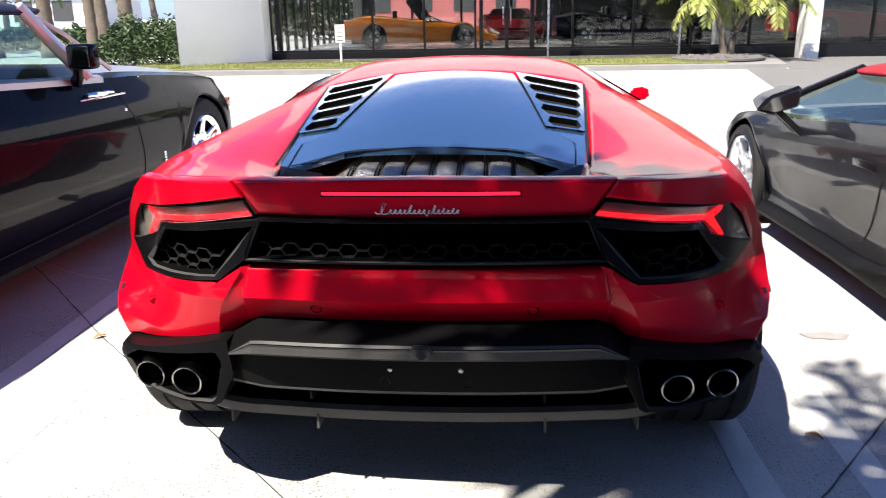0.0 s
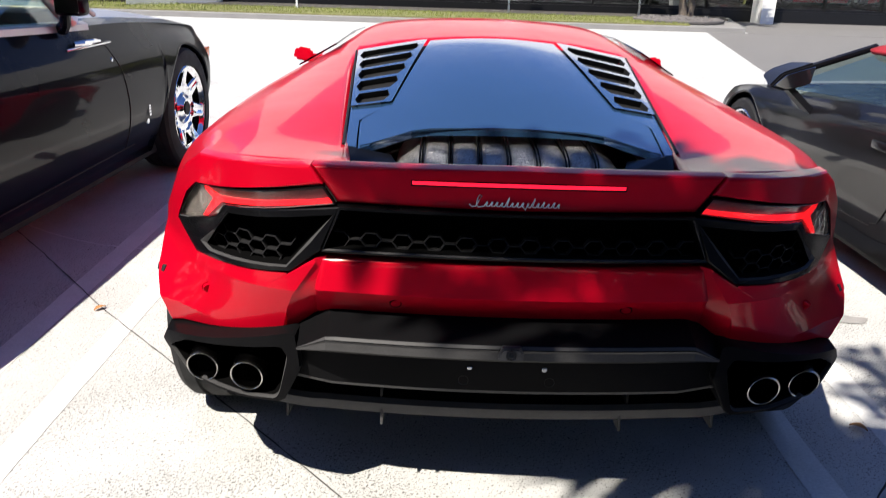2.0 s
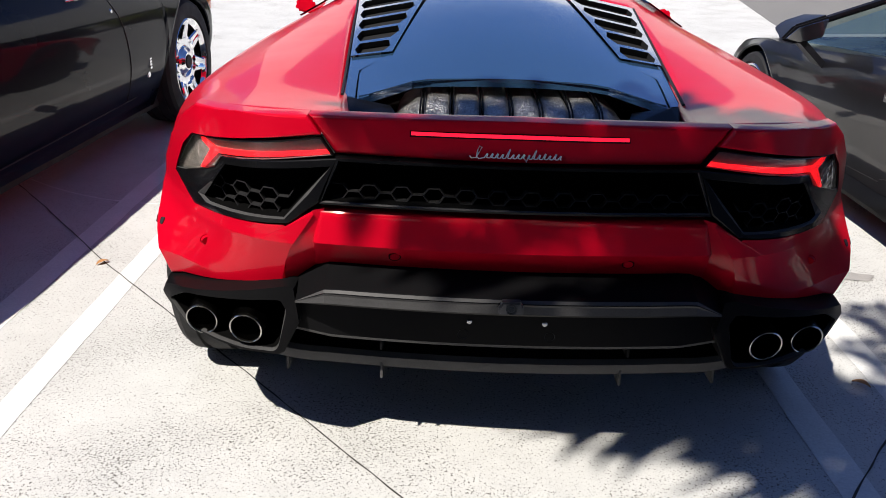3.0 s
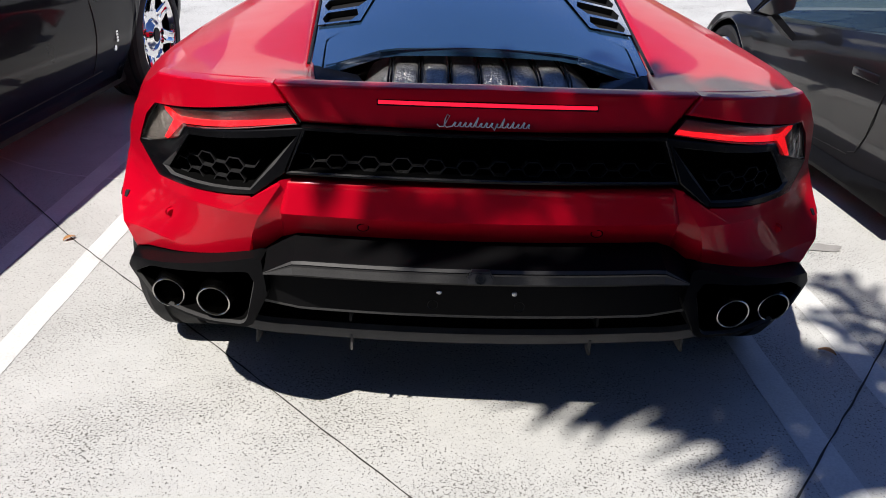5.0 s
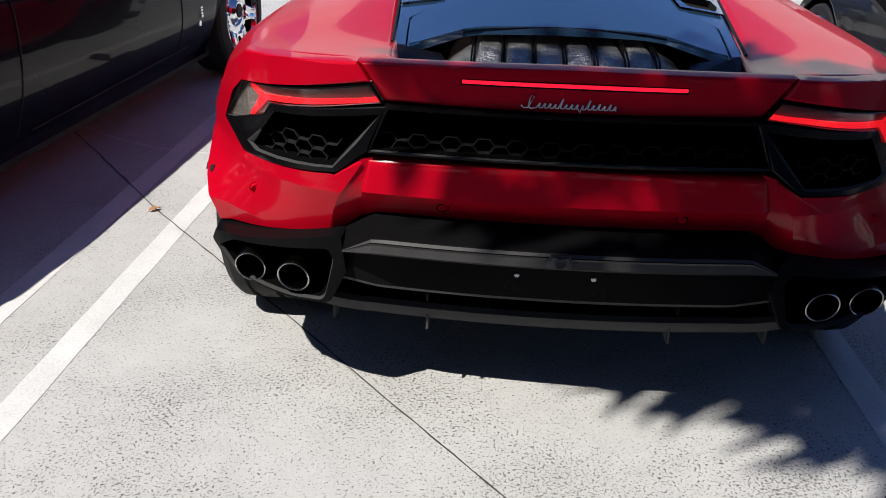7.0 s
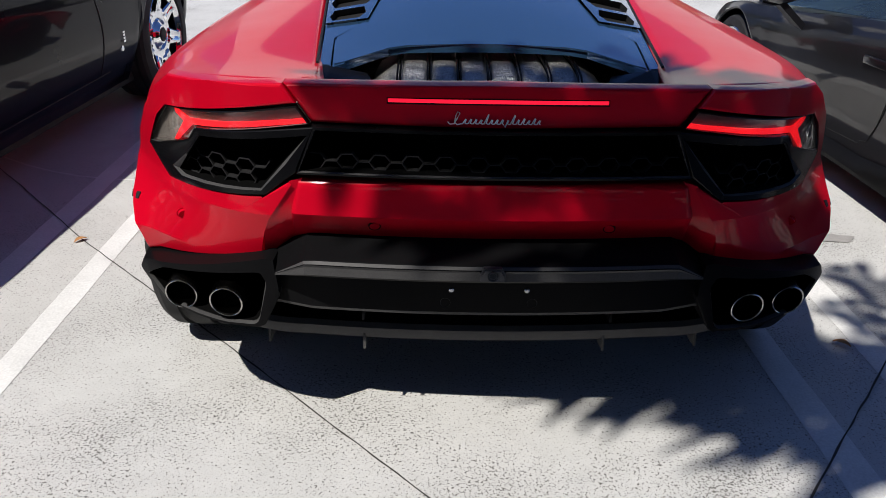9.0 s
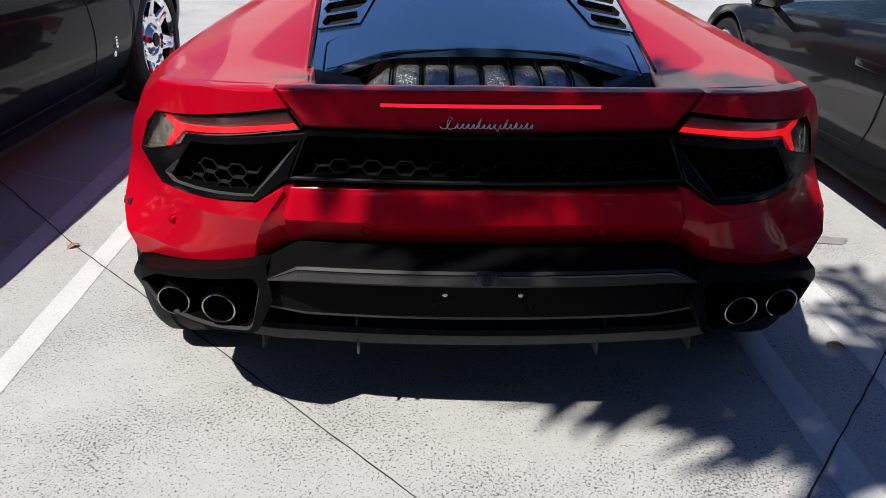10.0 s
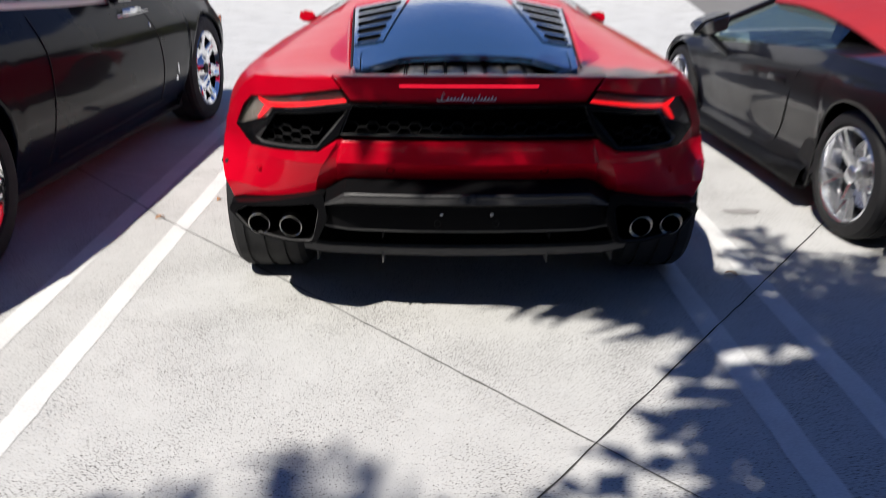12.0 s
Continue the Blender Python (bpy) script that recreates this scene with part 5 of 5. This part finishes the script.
sign(-3.86, 18.5, 1.04, [(.62, 1.05, WHITE, 4)], .24, WHITE)
sign(1.31, 19.05, 2.34, [(2.10, 2.36, BLUE, 2), (1.90, 2.09, WHITE, 3)], .32, STEEL)
sign(4.55, 19.05, 2.34, [(2.10, 2.36, BLUE, 2), (1.90, 2.09, WHITE, 3)], .32, STEEL)

# cars on show


def show_car(m, paint, label, s=1.0):
    root = thing("display_car", label, "car", "showroom cars", m=m)
    half = [(-.9, .78), (-.4, .95), (0, 1.0), (1.4, .95), (2.66, .98), (3.3, .85), (3.7, .6)]
    top = [(-.9, .80), (-.3, .88), (.5, .84), (1.4, .76), (2.3, .68), (2.66, .66), (3.3, .52), (3.7, .36)]
    crown = [(-.9, .84), (-.3, .95), (.5, .90), (1.4, .82), (2.3, .72), (3.7, .38)]
    inset = [(0, .06), (.25, .03), (.5, .02), (.8, 0), (1.0, .07)]
    shell(root, paint, -.9, 3.7, half, [(-.9, .28), (0, .16), (3.0, .15), (3.7, .18)], top, crown, inset, [(0, .34), (2.66, .33)], .385, "glossy bodywork", .08, 8)
    part("underbody", boxed(-.8, .8, -.7, 3.3, .13, .5), MATT, root)
    for sd in (-1, 1):
        for y in (0, 2.66):
            wheel(root, pose(sd * .85, y, .34, 0, 0, 0 if sd > 0 else 180), .34, .26, .235, 5, PLASTIC, "black tyre", "dark alloy rim")
        bm = bmesh.new()
        tube(bm, [(sd * .82, 2.0, .76), (sd * .66, 1.5, .98), (sd * .55, 1.2, 1.08)], .02, 6)
        part("screen_pillar", bm, MATT, root)
    bm = bmesh.new()
    plate(bm, [(-.55, 1.2, 1.08), (.55, 1.2, 1.08), (.80, 2.0, .77), (-.80, 2.0, .77)], (0, .005, .004))
    part("windscreen", bm, DARKGLASS, root, "dark windscreen")
    for sx in (-.36, .36):
        part("seat", boxed(sx - .2, sx + .2, .55, .7, .7, 1.08, .05), MATT, root, "black seat")
    return root


oc = show_car(pose(-3.75, 23.4, .285, 0, 0, -82), ORANGE, "orange open sports car with one door swung up")
bm = bmesh.new()
plate(bm, [(1.02, 1.75, .72), (1.06, 1.30, 1.55), (1.05, 1.05, 1.62), (1.03, .95, 1.30), (1.01, 1.35, .80)], (-.05, 0, 0))
bmesh.ops.bevel(bm, geom=bm.edges[:], offset=.015, segments=1, affect="EDGES")
part("raised_door", bm, MATT, oc, "dark inside of the raised door")
show_car(pose(.30, 27.4, .285, 0, 0, 185), mat("wine_paint", (.10, .005, .01), .3, 0, .03, 3, 300, coat=1), "dark red sports car on show")
show_car(pose(2.6, 23.2, .285, 0, 0, -88), NAVY, "black sports car on show")
show_car(pose(9.2, 23.5, .285, 0, 0, -75), RED, "red sports car on show")

# ---- plants ----


def frond_mesh(name, length, droop, leaf, seed, material, count=26, wide=.065, ragged=0.0):
    """A feather frond: an arched stem with narrow leaflets down both sides."""
    r = random.Random(seed)
    bm = bmesh.new()
    pts = []
    for i in range(9):
        u = i / 8
        pts.append(Vector((length * (u - .12 * droop * u * u), 0, length * (.42 * u - droop * u * u))))
    tube(bm, pts, [.02 * (1 - .85 * i / 8) for i in range(9)], 5)

    def at(u):
        k = min(7, int(u * 8))
        return pts[k].lerp(pts[k + 1], u * 8 - k)
    for i in range(count):
        u = .14 + .85 * i / (count - 1)
        p = at(u)
        d = (at(min(1, u + .03)) - at(u - .03)).normalized()
        ln = leaf * (math.sin(math.pi * (.12 + .80 * u)) * .85 + .18) * r.uniform(.85, 1.1)
        for s in (-1, 1):
            w = Vector((0, s, 0)) * r.uniform(.75, .95) + d * r.uniform(.45, .7) + Vector((0, 0, r.uniform(-.45, .1)))
            w.normalize()
            if ragged:
                w = (w + Vector((r.uniform(-ragged, ragged), r.uniform(-ragged, ragged), 0))).normalized()
                ln *= r.uniform(1 - ragged, 1.08)
            t = p + w * ln * .5
            e = p + w * ln + Vector((0, 0, -ln * r.uniform(.15, .35)))
            n = d.cross(w).cross(w).normalized() * leaf * wide
            a, b, c, q = bm.verts.new(p), bm.verts.new(t + n), bm.verts.new(t - n), bm.verts.new(e)
            bm.faces.new((a, b, q, c))
    return mesh(name, bm, material, 60)


FRONDS = [frond_mesh("frond", 2.0, .55, .50, k, LEAF) for k in range(3)]
BIG = [frond_mesh("frond", 1.75, .50, .46, 10 + k, LEAF, 30) for k in range(4)]
SHADE = [frond_mesh("frond", 1.45, .34, .40, 40 + k, LEAF, 32, .085, .42) for k in range(4)]
SHORT = [frond_mesh("frond", 1.25, .62, .34, 20 + k, LEAF_YELLOW, 24) for k in range(3)]


def palm(x, y, base, height, radius, fronds, count, seed, lean=(0, 0), label="tall palm with a slim grey trunk", group="palms", scale=1.0, low=-35, bare=None, spread=()):
    r = random.Random(seed)
    p = thing("palm_tree", label, "tree", group)
    bm = bmesh.new()
    n = max(6, int(height / .22))
    pts, rad = [], []
    for i in range(n + 1):
        u = i / n
        pts.append((x + lean[0] * u * u, y + lean[1] * u * u, base + height * u))
        rad.append(radius * (1.15 - .35 * u + (.35 * max(0, 1 - u * 12))) * (1 + (.06 if i % 2 else -.03)))
    tube(bm, pts, rad, 12)
    part("trunk", bm, TRUNK, p, "ringed grey palm trunk")
    top = Vector(pts[-1])
    for k in range(count):
        u = k / count
        if bare and bare[0] < k * 137.5 % 360 < bare[1]:
            continue
        o = new("frond", fronds[k % len(fronds)])
        o.parent = p
        o.matrix_basis = Matrix.Translation(top) @ pose(0, 0, 0, r.uniform(-12, 12), r.uniform(-8, 8) - (low + (60 - low) * u), k * 137.5 + r.uniform(-14, 14)) @ Matrix.Scale(scale * r.uniform(.85, 1.1), 4)
    for k, (turn, rise, size) in enumerate(spread):
        o = new("frond", fronds[k % len(fronds)])
        o.parent = p
        o.matrix_basis = Matrix.Translation(top) @ pose(0, 0, 0, 0, -rise, turn) @ Matrix.Scale(size, 4)
    return p


# palm behind the camera whose crown shades the stalls
palm(2.1, -3.3, 0, 4.8, .13, SHADE, 34, 5, (-2.62, .40), "leaning palm with arching green fronds", scale=.75, low=-30, bare=(150, 250), spread=((155, -3, 1.08), (147, 0, 1.12), (139, 3, 1.06), (128, 4, .90), (216, 0, .66), (230, -4, .84)))
palm(-3.3, -6.9, 0, 7.2, .17, BIG, 30, 6, (.25, .1), "palm with arching green fronds and a grey trunk", scale=1.0, low=-26)
palm(-1.2, -7.6, 0, 7.6, .17, BIG, 28, 16, (-.2, .1), "palm with arching green fronds and a grey trunk", scale=1.05, low=-26)
# broad leafy trees, unseen, added behind the stalls to block sun and sky
def shade_tree(x, y, height, centre, radii, count, seed, label, leaf=1.0):
    r = random.Random(seed)
    root = thing("shade_tree", label, "tree")
    bm = bmesh.new()
    c = Vector(centre)
    fork = Vector((x + (c.x - x) * .35, y + (c.y - y) * .35, height * .5))
    tube(bm, [(x, y, 0), (x + .03, y, .3), fork * .5 + Vector((x, y, 0)) * .5, fork], [.24, .17, .15, .13], 12)
    for k in range(9):
        a = k * 2.4
        tip = c + Vector((math.cos(a) * radii[0] * .75, math.sin(a) * radii[1] * .75, r.uniform(-.2, .6) * radii[2]))
        tube(bm, [fork, fork.lerp(tip, .5) + Vector((0, 0, .25)), tip], [.09, .055, .02], 7)
    part("trunk", bm, TRUNK, root, "grey branching trunk")
    verts, faces = [], []
    clumps = []
    for k in range(46):
        a, b, q = r.uniform(0, 6.283), r.uniform(-1, 1), r.uniform(.45, 1.0)
        s = math.sqrt(1 - b * b)
        clumps.append((c + Vector((math.cos(a) * s * radii[0] * q, math.sin(a) * s * radii[1] * q, b * radii[2] * q)), r.uniform(.4, .7)))
    for i in range(count):
        p0, rad = clumps[i % len(clumps)]
        p = p0 + Vector((r.gauss(0, .5), r.gauss(0, .5), r.gauss(0, .4))) * rad
        d = Vector((r.uniform(-1, 1), r.uniform(-1, 1), r.uniform(-.8, .4))).normalized()
        n = d.cross(Vector((r.uniform(-1, 1), r.uniform(-1, 1), 1.5))).normalized()
        ln = r.uniform(.14, .27) * leaf
        k = len(verts)
        verts += [p, p + d * ln * .5 + n * ln * .24, p + d * ln, p + d * ln * .5 - n * ln * .24]
        faces.append((k, k + 1, k + 2, k + 3))
    me = bpy.data.meshes.new("crown")
    me.from_pydata([tuple(v) for v in verts], [], faces)
    me.materials.append(LEAF_DARK)
    o = new("crown", me)
    o.parent = root
    return root


shade_tree(2.2, -5.9, 4.6, (-.10, -4.40, 4.5), (1.7, 1.4, 1.2), 26000, 21, "unseen broad tree with dense dark green crown, added to block light")
shade_tree(-4.2, -6.9, 4.8, (-2.7, -5.9, 5.0), (1.9, 1.3, 1.1), 22000, 24, "unseen broad tree with dense dark green crown, added to block light")
shade_tree(-7.0, -6.6, 4.8, (-5.8, -5.9, 5.0), (1.9, 1.3, 1.1), 22000, 25, "unseen broad tree with dense dark green crown, added to block light")
shade_tree(3.9, -4.6, 4.8, (2.5, -3.5, 4.6), (1.8, 1.6, 1.3), 22000, 22, "unseen broad tree with dense dark green crown, added to block light")
# unseen row further back, added to darken what the car's tail faces
for k, (x, y, h) in enumerate([(-11.5, -10.0, 5.0), (-7.4, -9.4, 5.2), (-3.4, -10.2, 5.4), (.6, -9.6, 5.2), (4.6, -10.0, 5.5), (8.8, -9.5, 5.0)]):
    shade_tree(x, y, 4.6, (x + .3, y, h), (2.7, 2.0, 3.1), 14000, 60 + k, "unseen broad tree with dense dark green crown, added to block light", 2.2)
# two short palms in a ring of stones
palm(5.50, 18.52, .12, 1.5, .085, SHORT, 20, 7, (-.48, 0), "short palm with bright drooping fronds among stones", "short palms", 1.0, -45)
palm(5.66, 18.58, .12, 1.55, .085, SHORT, 20, 8, (.80, .05), "short palm with bright drooping fronds among stones", "short palms", 1.0, -45)
rg = random.Random(11)
STONES = []
for k in range(150):
    a, q = rg.uniform(0, 6.283), math.sqrt(rg.random())
    x, y = 5.25 + math.cos(a) * q * 1.0, 17.95 + math.sin(a) * q * .85
    if k < 3:
        bm = bmesh.new()
        bmesh.ops.create_icosphere(bm, subdivisions=1, radius=.075)
        for v in bm.verts:
            v.co *= 1 + .3 * noise.noise(v.co * 30 + Vector((k, 0, 0)))
            v.co.z *= .6
        STONES.append(mesh("stone", bm, STONE, 60))
    if k == 0:
        bed = thing("stone_bed", "ring of grey river stones round the palms", "stones")
    o = new("stone", STONES[k % 3])
    o.parent = bed
    o.matrix_basis = Matrix.Translation((x, y, .15 + .04 * (1 - q))) @ pose(0, 0, 0, rg.uniform(-30, 30), rg.uniform(-30, 30), rg.uniform(0, 360)) @ Matrix.Scale(rg.uniform(.7, 1.5), 4)
bm = bmesh.new()
lathe(bm, [(1.0, .10), (1.06, .13), (1.06, .17), (1.0, .19), (.97, .10)], 40, pose(5.25, 17.95, 0) @ Matrix.Diagonal((1, .85, 1, 1)))
part("edging", bm, STONE, bed, "dark edging ring")

# palms beyond the lot
for k, (x, y, h, r, c) in enumerate([(-25.6, 26, 8.5, .14, 14), (-23.7, 26, 8.5, .17, 14), (-17.8, 26, 8.0, .26, 16), (-15.7, 26, 8.2, .22, 16), (-14.05, 26, 7.6, .20, 14), (-13.45, 25.6, 7.2, .18, 14), (-12.8, 26, 8.4, .22, 16)]):
    palm(x, y, 0, h, r, FRONDS, c, 30 + k, (rg.uniform(-.4, .4), 0))
for k, (x, y, h) in enumerate([(-33, 44, 5.6), (-36, 46, 5.2), (-29, 45, 5.0), (-25.5, 43, 3.4), (-22, 42, 3.3), (-19.5, 44, 4.4), (-31, 50, 6.2)]):
    palm(x, y, 0, h, .17, FRONDS, 13, 50 + k, (rg.uniform(-.5, .5), 0), "distant palm with a pale trunk", "distant palms", .95, -40)


def shrub(name, x0, x1, y0, y1, h, count, seed, label, leaf=.11, material=LEAF_DARK):
    """A mass of foliage from thousands of small leaves on a lumpy outline."""
    r = random.Random(seed)
    verts, faces = [], []
    for i in range(count):
        x, y = r.uniform(x0, x1), r.uniform(y0, y1)
        hh = h * (.72 + .45 * noise.noise((x * 1.1, y * 1.1, seed)))
        edge = min(1, min(x - x0, x1 - x, y - y0, y1 - y) / .5 + .35)
        z = hh * edge * math.sqrt(r.random())
        a, b = r.uniform(0, 6.28), r.uniform(-1.0, 1.0)
        d = Vector((math.cos(a) * math.cos(b), math.sin(a) * math.cos(b), math.sin(b)))
        n = d.cross(Vector((r.uniform(-1, 1), r.uniform(-1, 1), r.uniform(-1, 1)))).normalized()
        ln = leaf * r.uniform(.6, 1.5)
        p = Vector((x, y, z))
        k = len(verts)
        verts += [p, p + d * ln * .5 + n * ln * .22, p + d * ln, p + d * ln * .5 - n * ln * .22]
        faces.append((k, k + 1, k + 2, k + 3))
    me = bpy.data.meshes.new(name)
    me.from_pydata([tuple(v) for v in verts], [], faces)
    me.materials.append(material)
    return tagged(new(name, me), label, "shrub", kind="stuff")


shrub("hedge", -10.8, -8.0, 18.6, 21.5, 1.5, 8000, 2, "dark green shrubs beside the white wall", .12)
shrub("hedge", -40, -14.5, 32, 35, 1.05, 9000, 4, "green hedge along the far side of the lot", .3)
# this tall hedge is out of view, added to cut low sky light
shrub("hedge", -16, 18, -13, -10, 5.0, 20000, 6, "unseen tall dark hedge added behind the parked cars to block sky", .32)
shrub("hedge", -13.5, -7.2, 39, 41, 3.0, 2500, 9, "green shrubs seen through the showroom side", .35)
# pale low buildings far off
for k, (x, y, w, h) in enumerate([(-45, 60, 14, 2.9), (-24, 70, 16, 2.6)]):
    fb = thing("far_building", "pale low building across the street", "building", "far buildings")
    part("wall", boxed(x, x + w, y, y + 8, 0, h), STUCCO, fb)
    part("roof", boxed(x - .3, x + w + .3, y - .3, y + 8.3, h, h + .35), KERB, fb)
    for j in range(4):
        part("window", boxed(x + 1 + j * w / 4.4, x + 2.6 + j * w / 4.4, y - .06, y, 1.1, 2.6), DARKROOM, fb)

# small things on the concrete
for k, (x, y, a, s) in enumerate([(-.98, .966, 20, 1.0), (-.80, .709, -30, 1.1), (.673, .911, 60, .7), (.72, .98, 10, .6), (-1.31, 1.586, 80, .6), (1.18, .55, -40, .8), (-1.54, 1.285, 50, .75)]):
    bm = bmesh.new()
    rows = []
    for i in range(7):
        u = i / 6
        w = .016 * math.sin(math.pi * min(1, u * .93 + .05)) + .001
        z = .006 + .012 * math.sin(u * 3) + .004 * k % .008
        rows.append([bm.verts.new((u * .07 - .035, -w, z + .006)), bm.verts.new((u * .07 - .035, 0, z)), bm.verts.new((u * .07 - .035, w, z + .006))])
    for p, q in zip(rows, rows[1:]):
        for i in (0, 1):
            bm.faces.new((p[i], p[i + 1], q[i + 1], q[i]))
    o = part("fallen_leaf", bm, DRYLEAF, None, "", 60)
    tagged(o, "curled dry brown leaf on the concrete", "leaf", "fallen leaves")
    o.matrix_basis = pose(x, y, -.002, 0, 0, a) @ Matrix.Scale(s, 4)
for x, y, sx, sy, seed, m in ((1.53, 1.40, .10, .035, 3, STAIN),):
    bm = bmesh.new()
    ring = []
    for k in range(40):
        a = k * 2 * math.pi / 40
        q = 1 + .5 * noise.noise((math.cos(a) * 1.7, math.sin(a) * 1.7, seed))
        ring.append(bm.verts.new((x + math.cos(a) * sx * q, y + math.sin(a) * sy * q, .0035)))
    bm.faces.new(ring)
    tagged(part("stain", bm, m), "grey stain on the concrete", "stain", kind="structure")
